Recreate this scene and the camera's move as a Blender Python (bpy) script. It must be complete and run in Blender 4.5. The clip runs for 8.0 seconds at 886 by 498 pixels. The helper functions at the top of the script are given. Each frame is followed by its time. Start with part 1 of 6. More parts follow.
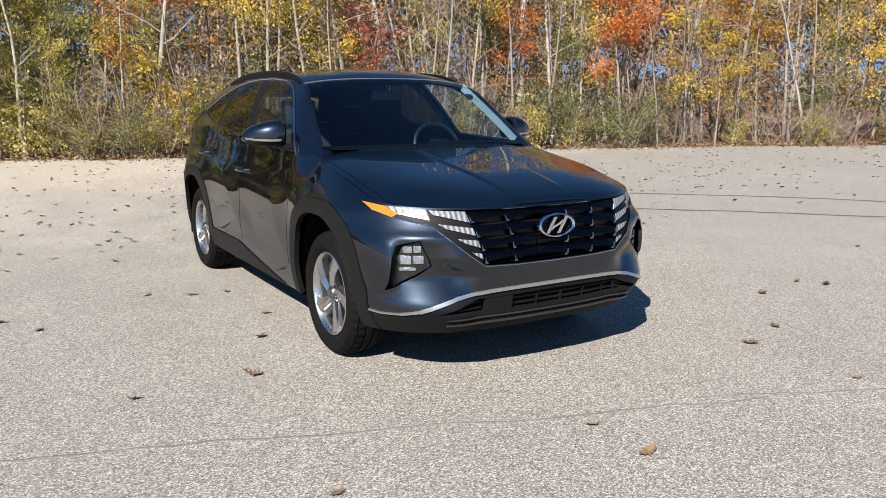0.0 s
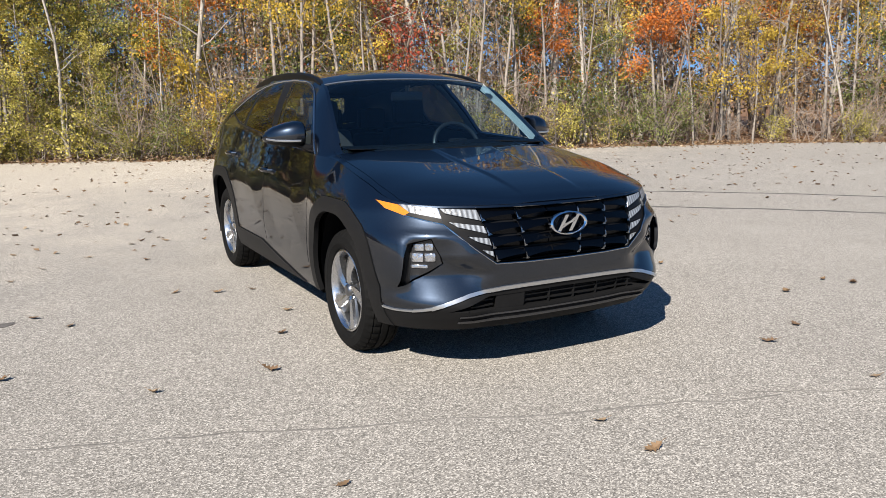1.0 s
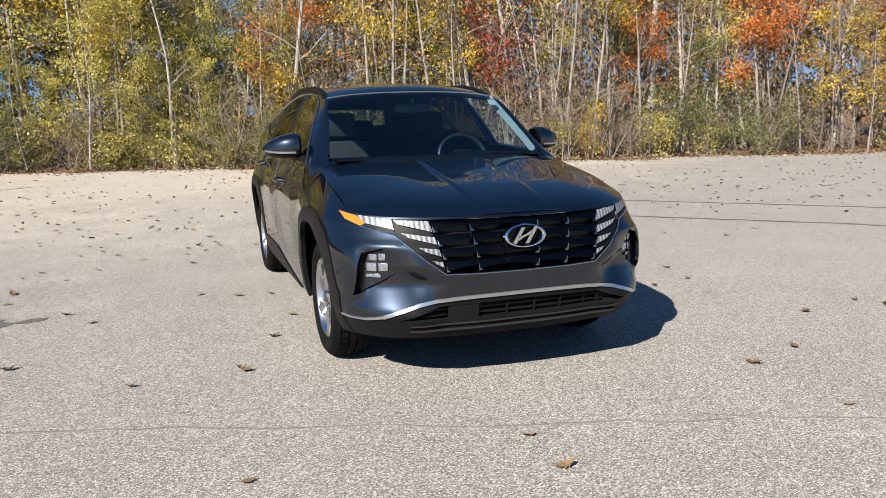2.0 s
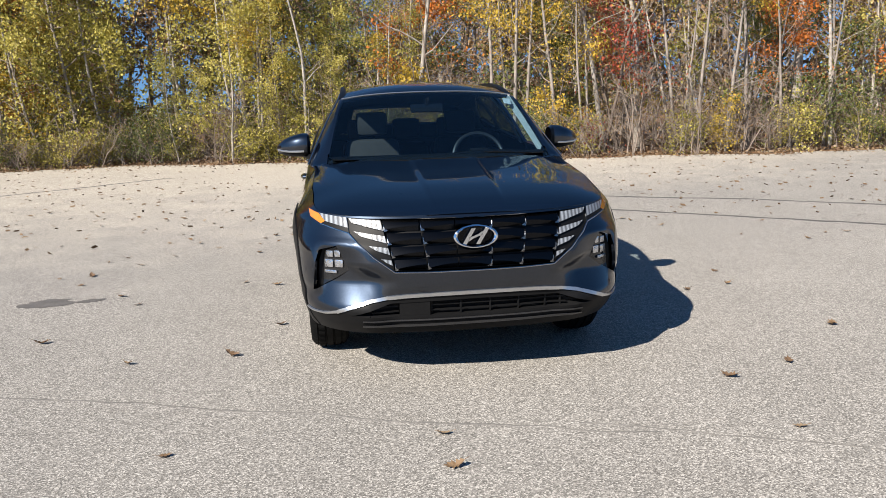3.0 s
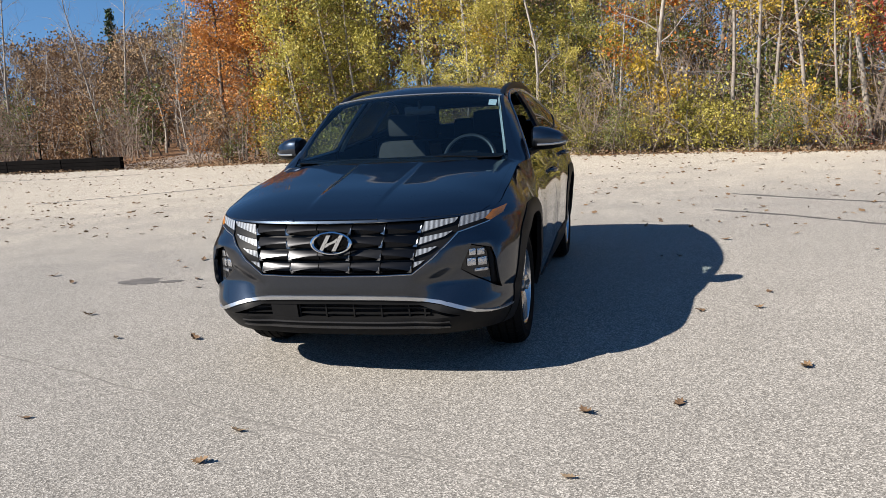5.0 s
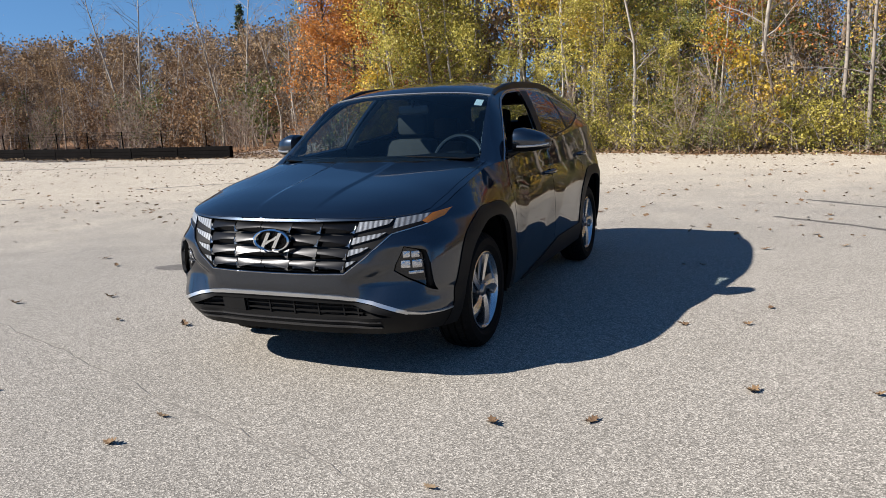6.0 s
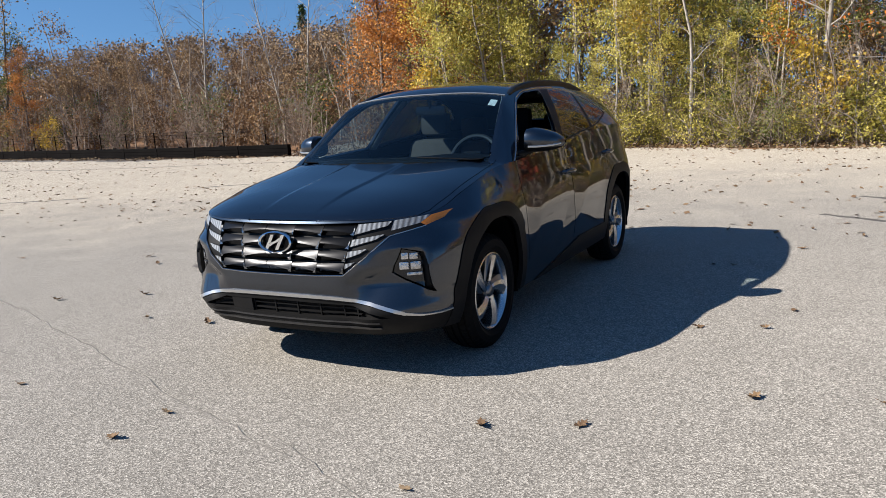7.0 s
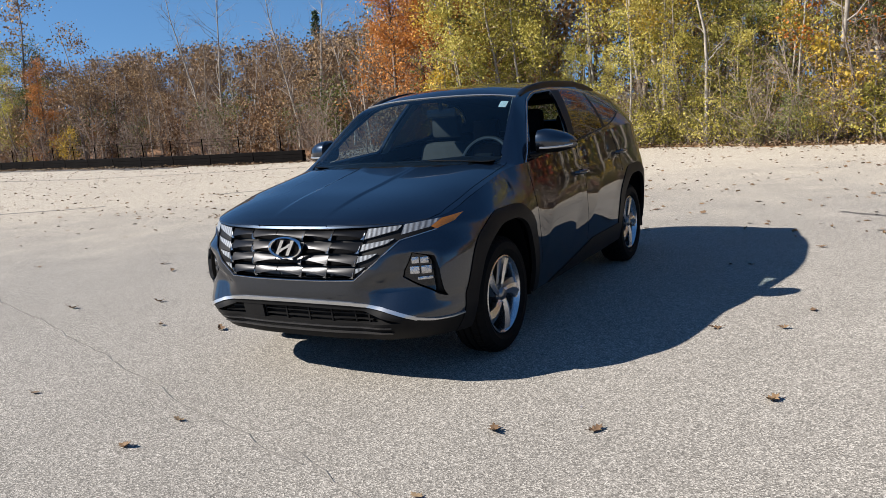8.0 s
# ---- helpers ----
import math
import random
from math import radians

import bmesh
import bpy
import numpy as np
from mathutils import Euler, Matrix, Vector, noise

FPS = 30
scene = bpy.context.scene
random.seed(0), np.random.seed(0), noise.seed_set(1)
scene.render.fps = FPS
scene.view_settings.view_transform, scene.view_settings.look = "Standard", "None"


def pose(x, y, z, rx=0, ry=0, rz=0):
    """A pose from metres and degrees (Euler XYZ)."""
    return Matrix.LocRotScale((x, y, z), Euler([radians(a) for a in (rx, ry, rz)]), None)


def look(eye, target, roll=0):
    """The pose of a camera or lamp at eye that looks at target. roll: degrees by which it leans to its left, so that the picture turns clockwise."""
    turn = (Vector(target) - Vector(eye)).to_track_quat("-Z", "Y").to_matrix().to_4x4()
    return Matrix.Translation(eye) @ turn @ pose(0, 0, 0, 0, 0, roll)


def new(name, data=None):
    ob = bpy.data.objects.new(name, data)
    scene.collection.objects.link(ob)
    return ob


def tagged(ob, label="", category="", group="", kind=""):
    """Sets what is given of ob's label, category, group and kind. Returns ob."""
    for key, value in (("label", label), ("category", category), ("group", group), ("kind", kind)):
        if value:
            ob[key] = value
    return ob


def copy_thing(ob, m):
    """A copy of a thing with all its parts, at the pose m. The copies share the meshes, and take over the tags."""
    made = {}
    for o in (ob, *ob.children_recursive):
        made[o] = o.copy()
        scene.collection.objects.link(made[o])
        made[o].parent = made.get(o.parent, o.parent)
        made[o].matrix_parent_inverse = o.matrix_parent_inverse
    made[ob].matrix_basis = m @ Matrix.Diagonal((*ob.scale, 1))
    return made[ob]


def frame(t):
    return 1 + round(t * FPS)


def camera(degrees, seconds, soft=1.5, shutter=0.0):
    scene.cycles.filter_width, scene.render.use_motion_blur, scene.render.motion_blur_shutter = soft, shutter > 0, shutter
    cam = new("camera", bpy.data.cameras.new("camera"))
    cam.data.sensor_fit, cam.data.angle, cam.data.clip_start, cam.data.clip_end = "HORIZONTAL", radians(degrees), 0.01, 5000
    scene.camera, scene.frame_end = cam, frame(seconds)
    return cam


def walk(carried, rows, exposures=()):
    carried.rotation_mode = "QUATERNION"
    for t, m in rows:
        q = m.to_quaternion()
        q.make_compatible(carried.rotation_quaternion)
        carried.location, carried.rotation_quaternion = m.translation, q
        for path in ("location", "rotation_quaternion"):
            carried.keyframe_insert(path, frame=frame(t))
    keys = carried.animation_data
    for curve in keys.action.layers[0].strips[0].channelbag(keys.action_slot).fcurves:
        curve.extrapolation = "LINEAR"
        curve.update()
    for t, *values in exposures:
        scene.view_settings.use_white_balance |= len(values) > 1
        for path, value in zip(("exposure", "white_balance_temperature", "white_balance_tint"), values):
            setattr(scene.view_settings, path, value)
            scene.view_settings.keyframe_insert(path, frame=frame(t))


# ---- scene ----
cam = camera(59.1, 8.0, soft=0.8)
PATH = [
    (0, (0.076, 0.037, 1.42), (1.105, 1.711, 1.047), -0.1),
    (0.5, (0.061, 0.041, 1.419), (1.069, 1.727, 1.044), -0.3),
    (1, (0.157, -0.076, 1.422), (1.103, 1.645, 1.048), -0.7),
    (1.2, (0.267, -0.17, 1.427), (1.176, 1.572, 1.053), -0.7),
    (2.3, (1.163, -0.597, 1.445), (1.731, 1.288, 1.096), -1.3),
    (2.5, (1.37, -0.68, 1.456), (1.86, 1.226, 1.1), -1.4),
    (3, (1.881, -0.828, 1.463), (2.172, 1.118, 1.103), -1.7),
    (3.5, (2.435, -0.841, 1.475), (2.525, 1.124, 1.114), -2.2),
    (4, (3.042, -0.868, 1.471), (2.934, 1.095, 1.106), -2.8),
    (4.5, (3.624, -0.759, 1.461), (3.324, 1.185, 1.098), -3.2),
    (4.7, (3.866, -0.744, 1.459), (3.492, 1.188, 1.1), -3.3),
    (5.8, (4.946, -0.431, 1.466), (4.227, 1.401, 1.112), -2.4),
    (6, (5.125, -0.377, 1.461), (4.355, 1.434, 1.105), -2.5),
    (6.5, (5.401, -0.281, 1.472), (4.538, 1.488, 1.115), -2.7),
    (7, (5.45, -0.241, 1.48), (4.532, 1.499, 1.121), -3.3),
    (7.5, (5.456, -0.207, 1.476), (4.511, 1.519, 1.121), -3.9),
    (8, (5.456, -0.191, 1.472), (4.501, 1.531, 1.124), -4.3),
]
walk(cam, [(t, look(eye, target, roll)) for t, eye, target, roll in PATH])

# ---- world and sun ----
SUN_ELEVATION, SUN_AZIMUTH = radians(36.5), radians(-128.6)
world = bpy.data.worlds.new("world")
scene.world = world
world.use_nodes = True
sky = world.node_tree.nodes.new("ShaderNodeTexSky")
sky.sky_type, sky.sun_disc = "NISHITA", False
sky.sun_elevation, sky.sun_rotation = SUN_ELEVATION, SUN_AZIMUTH
sky.air_density, sky.dust_density, sky.ozone_density = 1.0, 0.0, 2.0
world.node_tree.nodes["Background"].inputs["Strength"].default_value = 0.071
coords, lift = world.node_tree.nodes.new("ShaderNodeTexCoord"), world.node_tree.nodes.new("ShaderNodeVectorMath")
lift.operation = "ADD"
lift.inputs[1].default_value = (0, 0, 0.22)
world.node_tree.links.new(coords.outputs["Generated"], lift.inputs[0])
world.node_tree.links.new(lift.outputs[0], sky.inputs[0])
tint = world.node_tree.nodes.new("ShaderNodeHueSaturation")
tint.inputs["Hue"].default_value, tint.inputs["Saturation"].default_value = 0.500, 1.22
world.node_tree.links.new(sky.outputs[0], tint.inputs["Color"])
world.node_tree.links.new(tint.outputs[0], world.node_tree.nodes["Background"].inputs["Color"])
sun = new("sun", bpy.data.lights.new("sun", "SUN"))
sun.data.energy, sun.data.angle, sun.data.color = 5.0, radians(0.55), (1.0, 0.925, 0.825)
TO_SUN = Vector((math.sin(SUN_AZIMUTH) * math.cos(SUN_ELEVATION), math.cos(SUN_AZIMUTH) * math.cos(SUN_ELEVATION), math.sin(SUN_ELEVATION)))
sun.matrix_world = look(TO_SUN * 60, (0, 0, 0))
scene.view_settings.exposure = 1.07


# ---- materials ----
def material(name, colour, rough=0.6, metal=0.0, coat=0.0, scale=0.0, spread=0.25, bump=0.0, bump_scale=None, spec=0.5):
    """A surface with two scales of noise in colour and roughness, and a fine bump."""
    m = bpy.data.materials.new(name)
    m.use_nodes = True
    nt, b = m.node_tree, m.node_tree.nodes["Principled BSDF"]
    b.inputs["Base Color"].default_value = (*colour, 1)
    b.inputs["Roughness"].default_value = rough
    b.inputs["Metallic"].default_value = metal
    b.inputs["Specular IOR Level"].default_value = spec
    b.inputs["Coat Weight"].default_value = coat
    b.inputs["Coat Roughness"].default_value = 0.02
    if scale:
        tc = nt.nodes.new("ShaderNodeTexCoord")
        fine, wide = nt.nodes.new("ShaderNodeTexNoise"), nt.nodes.new("ShaderNodeTexNoise")
        for n, s, d in ((fine, scale, 5), (wide, scale * 0.11, 3)):
            n.inputs["Scale"].default_value, n.inputs["Detail"].default_value = s, d
            nt.links.new(tc.outputs["Object"], n.inputs["Vector"])
        add = nt.nodes.new("ShaderNodeMath")
        add.operation = "ADD"
        nt.links.new(fine.outputs[0], add.inputs[0])
        nt.links.new(wide.outputs[0], add.inputs[1])
        rng = nt.nodes.new("ShaderNodeMapRange")
        rng.inputs[1].default_value, rng.inputs[2].default_value = 0.6, 1.4
        rng.inputs[3].default_value, rng.inputs[4].default_value = 1 - spread, 1 + spread
        nt.links.new(add.outputs[0], rng.inputs[0])
        mul = nt.nodes.new("ShaderNodeVectorMath")
        mul.operation = "SCALE"
        mul.inputs[0].default_value = colour
        nt.links.new(rng.outputs[0], mul.inputs["Scale"])
        nt.links.new(mul.outputs[0], b.inputs["Base Color"])
        if bump:
            bp = nt.nodes.new("ShaderNodeBump")
            bp.inputs["Strength"].default_value, bp.inputs["Distance"].default_value = 1.0, bump
            src = fine
            if bump_scale:
                src = nt.nodes.new("ShaderNodeTexNoise")
                src.inputs["Scale"].default_value = bump_scale
                nt.links.new(tc.outputs["Object"], src.inputs["Vector"])
            nt.links.new(src.outputs[0], bp.inputs["Height"])
            nt.links.new(bp.outputs[0], b.inputs["Normal"])
    return m


def ramp_material(name, stops, rough=0.6, translucent=0.0):
    """Leaves: each one takes its own colour from a ramp; they let some light through."""
    m = bpy.data.materials.new(name)
    m.use_nodes = True
    nt, b = m.node_tree, m.node_tree.nodes["Principled BSDF"]
    geo, obj = nt.nodes.new("ShaderNodeNewGeometry"), nt.nodes.new("ShaderNodeObjectInfo")
    mix = nt.nodes.new("ShaderNodeMath")
    mix.operation = "MULTIPLY_ADD"
    mix.inputs[1].default_value, mix.inputs[2].default_value = 0.38, 0.0
    nt.links.new(geo.outputs["Random Per Island"], mix.inputs[0])
    tc, patch = nt.nodes.new("ShaderNodeTexCoord"), nt.nodes.new("ShaderNodeTexNoise")
    patch.inputs["Scale"].default_value, patch.inputs["Detail"].default_value = 0.9, 2
    nt.links.new(tc.outputs["Object"], patch.inputs["Vector"])
    sc = nt.nodes.new("ShaderNodeMath")
    sc.operation = "MULTIPLY"
    sc.inputs[1].default_value = 0.35
    nt.links.new(obj.outputs["Random"], sc.inputs[0])
    spot = nt.nodes.new("ShaderNodeMath")
    spot.operation = "MULTIPLY_ADD"
    spot.inputs[1].default_value = 1.1
    nt.links.new(patch.outputs[0], spot.inputs[0])
    nt.links.new(sc.outputs[0], spot.inputs[2])
    less = nt.nodes.new("ShaderNodeMath")
    less.operation = "SUBTRACT"
    less.inputs[1].default_value = 0.42
    nt.links.new(spot.outputs[0], less.inputs[0])
    nt.links.new(less.outputs[0], mix.inputs[2])
    ramp = nt.nodes.new("ShaderNodeValToRGB")
    el = ramp.color_ramp.elements
    while len(el) < len(stops):
        el.new(0.5)
    for e, (p, c) in zip(el, stops):
        e.position, e.color = p, (*c, 1)
    nt.links.new(mix.outputs[0], ramp.inputs[0])
    nt.links.new(ramp.outputs[0], b.inputs["Base Color"])
    b.inputs["Roughness"].default_value = rough
    b.inputs["Specular IOR Level"].default_value = 0.3
    if translucent:
        tr, mx = nt.nodes.new("ShaderNodeBsdfTranslucent"), nt.nodes.new("ShaderNodeMixShader")
        mx.inputs[0].default_value = translucent
        nt.links.new(ramp.outputs[0], tr.inputs[0])
        nt.links.new(b.outputs[0], mx.inputs[1])
        nt.links.new(tr.outputs[0], mx.inputs[2])
        nt.links.new(mx.outputs[0], nt.nodes["Material Output"].inputs[0])
    return m


def asphalt_material():
    """Old grey asphalt: pale and dark stones about 6 mm across in a grey binder, with wide worn patches."""
    m = bpy.data.materials.new("asphalt")
    m.use_nodes = True
    nt, b = m.node_tree, m.node_tree.nodes["Principled BSDF"]
    tc = nt.nodes.new("ShaderNodeTexCoord")

    def tex(kind, scale, detail=2.0):
        n = nt.nodes.new(kind)
        n.inputs["Scale"].default_value = scale
        if kind == "ShaderNodeTexNoise":
            n.inputs["Detail"].default_value = detail
        nt.links.new(tc.outputs["Object"], n.inputs["Vector"])
        return n

    stones, grains = tex("ShaderNodeTexVoronoi", 165), tex("ShaderNodeTexNoise", 110, 5)
    patches, wide = tex("ShaderNodeTexNoise", 1.3, 8), tex("ShaderNodeTexNoise", 0.16, 4)
    sep = nt.nodes.new("ShaderNodeSeparateColor")
    nt.links.new(stones.outputs["Color"], sep.inputs[0])
    ramp = nt.nodes.new("ShaderNodeValToRGB")
    stops = [(0.0, (0.045, 0.042, 0.038)), (0.34, (0.160, 0.150, 0.135)), (0.64, (0.285, 0.267, 0.241)), (1.0, (0.68, 0.642, 0.585))]
    el = ramp.color_ramp.elements
    while len(el) < len(stops):
        el.new(0.5)
    for e, (p, c) in zip(el, stops):
        e.position, e.color = p, (*c, 1)
    mixin = nt.nodes.new("ShaderNodeMix")
    mixin.data_type = "FLOAT"
    mixin.inputs[0].default_value = 0.35
    nt.links.new(sep.outputs[0], mixin.inputs[2])
    nt.links.new(grains.outputs[0], mixin.inputs[3])
    nt.links.new(mixin.outputs[0], ramp.inputs[0])
    both = nt.nodes.new("ShaderNodeMath")
    both.operation = "ADD"
    nt.links.new(patches.outputs[0], both.inputs[0])
    nt.links.new(wide.outputs[0], both.inputs[1])
    rng = nt.nodes.new("ShaderNodeMapRange")
    rng.inputs[1].default_value, rng.inputs[2].default_value = 0.65, 1.35
    rng.inputs[3].default_value, rng.inputs[4].default_value = 0.92, 1.08
    nt.links.new(both.outputs[0], rng.inputs[0])
    mul = nt.nodes.new("ShaderNodeVectorMath")
    mul.operation = "SCALE"
    nt.links.new(ramp.outputs[0], mul.inputs[0])
    nt.links.new(rng.outputs[0], mul.inputs["Scale"])
    # paler towards the far and western lot: grazing sheen put into the colour
    where, drift, far_sheen, sheen_tone, sheen_mix = (nt.nodes.new("ShaderNode" + k) for k in ("VectorMath", "Math", "MapRange", "VectorMath", "Mix"))
    where.operation, where.inputs[1].default_value = "DOT_PRODUCT", (-0.5, 1.0, 0.0)
    nt.links.new(tc.outputs["Object"], where.inputs[0])
    drift.operation, drift.inputs[1].default_value = "MULTIPLY_ADD", 7.0
    nt.links.new(both.outputs[0], drift.inputs[0])
    nt.links.new(where.outputs["Value"], drift.inputs[2])
    far_sheen.inputs[1].default_value, far_sheen.inputs[2].default_value = 13.5, 22.0
    nt.links.new(drift.outputs[0], far_sheen.inputs[0])
    sheen_tone.operation, sheen_tone.inputs[1].default_value = "MULTIPLY", (1.50, 1.44, 1.33)
    nt.links.new(mul.outputs[0], sheen_tone.inputs[0])
    sheen_mix.data_type = "RGBA"
    nt.links.new(far_sheen.outputs[0], sheen_mix.inputs[0])
    nt.links.new(mul.outputs[0], sheen_mix.inputs[6])
    nt.links.new(sheen_tone.outputs[0], sheen_mix.inputs[7])
    nt.links.new(sheen_mix.outputs[2], b.inputs["Base Color"])
    b.inputs["Roughness"].default_value = 0.85
    b.inputs["Diffuse Roughness"].default_value = 0.15
    b.inputs["Specular IOR Level"].default_value = 0.25
    bp = nt.nodes.new("ShaderNodeBump")
    bp.inputs["Strength"].default_value, bp.inputs["Distance"].default_value = 0.55, 0.003
    nt.links.new(stones.outputs["Distance"], bp.inputs["Height"])
    nt.links.new(bp.outputs[0], b.inputs["Normal"])
    return m


def glass_material(name, tint, rough=0.0):
    """A thin pane: clear, with more gloss the flatter it is looked at."""
    m = bpy.data.materials.new(name)
    m.use_nodes = True
    nt = m.node_tree
    nt.nodes.remove(nt.nodes["Principled BSDF"])
    clear, gloss, mx, lw = (nt.nodes.new("ShaderNode" + k) for k in ("BsdfTransparent", "BsdfGlossy", "MixShader", "LayerWeight"))
    clear.inputs[0].default_value = (*tint, 1)
    gloss.inputs["Roughness"].default_value = rough
    lw.inputs["Blend"].default_value = 0.5
    power, gain = nt.nodes.new("ShaderNodeMath"), nt.nodes.new("ShaderNodeMath")
    power.operation, gain.operation = "POWER", "MULTIPLY_ADD"
    power.inputs[1].default_value = 4.5
    gain.inputs[1].default_value, gain.inputs[2].default_value = 0.7, 0.055
    nt.links.new(lw.outputs["Facing"], power.inputs[0])
    nt.links.new(power.outputs[0], gain.inputs[0])
    nt.links.new(gain.outputs[0], mx.inputs[0])
    nt.links.new(clear.outputs[0], mx.inputs[1])
    nt.links.new(gloss.outputs[0], mx.inputs[2])
    nt.links.new(mx.outputs[0], nt.nodes["Material Output"].inputs[0])
    return m


PAINT = material("dark_grey_metallic_paint", (0.0215, 0.0285, 0.0415), 0.36, 1.0, 1.0, 900, 0.12)
PAINT.node_tree.nodes["Principled BSDF"].inputs["Specular Tint"].default_value = (0.22, 0.26, 0.34, 1)
PAINT.node_tree.nodes["Principled BSDF"].inputs["Coat IOR"].default_value = 1.70
CLADDING = material("grey_moulded_plastic", (0.0088, 0.0088, 0.0092), 0.5, 0, 0, 60, 0.12, 0.0001, 400, 0.1)
BLACK_PLASTIC = material("black_plastic", (0.005, 0.005, 0.0055), 0.5, 0, 0, 40, 0.2, 0, None, 0.15)
GLOSS_BLACK = material("gloss_black_plastic", (0.006, 0.006, 0.007), 0.15, 0, 0.0, 30, 0.1, 0, None, 0.35)
DARK_CHROME = material("dark_chrome", (0.024, 0.0245, 0.0265), 0.27, 1.0, 0.0, 50, 0.08)
# cladding made lighter: the light along the lip is put into its colour
LIT_LIP = material("lit_lip_plastic", (0.028, 0.028, 0.03), 0.32, 0, 0, 50, 0.1, 0, None, 0.5)
SATIN_DARK = material("dark_satin_trim", (0.40, 0.40, 0.41), 0.25, 1.0, 0.0, 50, 0.08)
SMOKED_CHROME = material("smoked_chrome", (0.42, 0.425, 0.44), 0.10, 1.0, 0.0, 50, 0.08)
CHROME = material("chrome", (0.75, 0.76, 0.78), 0.06, 1.0, 0, 30, 0.05)
SATIN = material("satin_silver_trim", (0.55, 0.56, 0.57), 0.30, 0.9, 0, 50, 0.06)
ALLOY = material("silver_alloy", (0.60, 0.605, 0.615), 0.27, 1.0, 0.3, 40, 0.06)
# darker copy of the alloy: shade put into the colour of deeper wheel parts
ALLOY_SHADED = material("shaded_alloy", (0.22, 0.225, 0.235), 0.3, 1.0, 0.2, 40, 0.08)
RUBBER = material("tyre_rubber", (0.006, 0.006, 0.006), 0.7, 0, 0, 60, 0.3, 0.0003, 300, 0.08)
AMBER = material("amber_lens", (0.50, 0.16, 0.010), 0.15, 0, 0.8, 120, 0.15)
LENS_WHITE = material("frosted_lamp_lens", (0.25, 0.272, 0.30), 0.35, 0.0, 0.15, 160, 0.3, 0.003, 70)
def striped(m, scale, dark):
    """Adds upright ribs to a lens."""
    nt, b = m.node_tree, m.node_tree.nodes["Principled BSDF"]
    tc, wave, mix = nt.nodes.new("ShaderNodeTexCoord"), nt.nodes.new("ShaderNodeTexWave"), nt.nodes.new("ShaderNodeMix")
    mix.data_type = "RGBA"
    wave.bands_direction = "X"
    wave.inputs["Scale"].default_value, wave.inputs["Distortion"].default_value = scale, 0.2
    nt.links.new(tc.outputs["Object"], wave.inputs["Vector"])
    nt.links.new(wave.outputs[0], mix.inputs[0])
    old = b.inputs["Base Color"].links[0].from_socket
    nt.links.new(old, mix.inputs[7])
    mix.inputs[6].default_value = (*dark, 1)
    nt.links.new(mix.outputs[2], b.inputs["Base Color"])


striped(LENS_WHITE, 13, (0.07, 0.074, 0.082))
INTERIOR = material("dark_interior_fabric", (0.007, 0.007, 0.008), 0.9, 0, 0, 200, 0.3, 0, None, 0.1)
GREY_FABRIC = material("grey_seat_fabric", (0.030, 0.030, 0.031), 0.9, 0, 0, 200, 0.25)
PALE_TRIM = material("pale_pillar_trim", (0.55, 0.56, 0.55), 0.7, 0, 0, 100, 0.1)
WINDSCREEN = glass_material("windscreen_glass", (0.56, 0.72, 0.80))
TINTED = glass_material("privacy_glass", (0.10, 0.105, 0.11))
REAR_GLASS = glass_material("rear_window_glass", (0.34, 0.36, 0.36))
DOOR_GLASS = glass_material("door_glass", (0.66, 0.72, 0.72))
LAMP_GLASS = material("lamp_cover", (0.012, 0.0125, 0.014), 0.10, 0.0, 0.2, 45, 0.5)
REFLECTOR = material("lamp_reflector", (0.48, 0.485, 0.50), 0.18, 0.9, 0.5, 60, 0.5, 0.004, 70)
STEERING = material("dark_leather", (0.014, 0.014, 0.015), 0.4, 0, 0, 120, 0.2)
BLADE_TIP = material("blade_tip_metal", (0.50, 0.51, 0.53), 0.22, 1.0, 0, 50, 0.1)
COWL = material("matt_black_cowl", (0.006, 0.006, 0.006), 0.95, 0, 0, 60, 0.3, 0, None, 0.05)
WHITE_PAPER = material("white_paper", (0.8, 0.8, 0.78), 0.6, 0, 0, 60, 0.05)
MATT_BLACK = material("matt_black_rail", (0.004, 0.004, 0.0045), 0.4, 0, 0, 60, 0.15, 0, None, 0.12)
ASPHALT = asphalt_material()
LITTER = material("leaf_litter", (0.17, 0.085, 0.035), 0.9, 0, 0, 14, 0.6, 0.02)
TRACK = material("gravel_track", (0.25, 0.20, 0.16), 0.9, 0, 0, 9, 0.4, 0.01)
CRACK = material("crack_in_asphalt", (0.12, 0.113, 0.105), 0.9, 0, 0, 40, 0.4)
TAR = material("tar_seal", (0.075, 0.070, 0.066), 0.8, 0, 0, 30, 0.3)
STAIN_AND_BAND = material("oil_stain_and_band", (0.10, 0.092, 0.085), 0.75, 0, 0, 60, 0.35, 0.002, 150)
BARK_GREY = material("grey_bark", (0.22, 0.192, 0.165), 0.9, 0, 0, 9, 0.5, 0.01)
BARK_PALE = material("pale_bark", (0.30, 0.272, 0.235), 0.85, 0, 0, 8, 0.45, 0.006)
BARK_DARK = material("dark_bark", (0.14, 0.11, 0.09), 0.9, 0, 0, 9, 0.5, 0.01)
TWIG = material("twig_bark", (0.23, 0.185, 0.15), 0.9, 0, 0, 5, 0.4)
BARRIER = material("dark_timber_barrier", (0.005, 0.0045, 0.0045), 0.9, 0, 0, 12, 0.45, 0.004, None, 0.03)

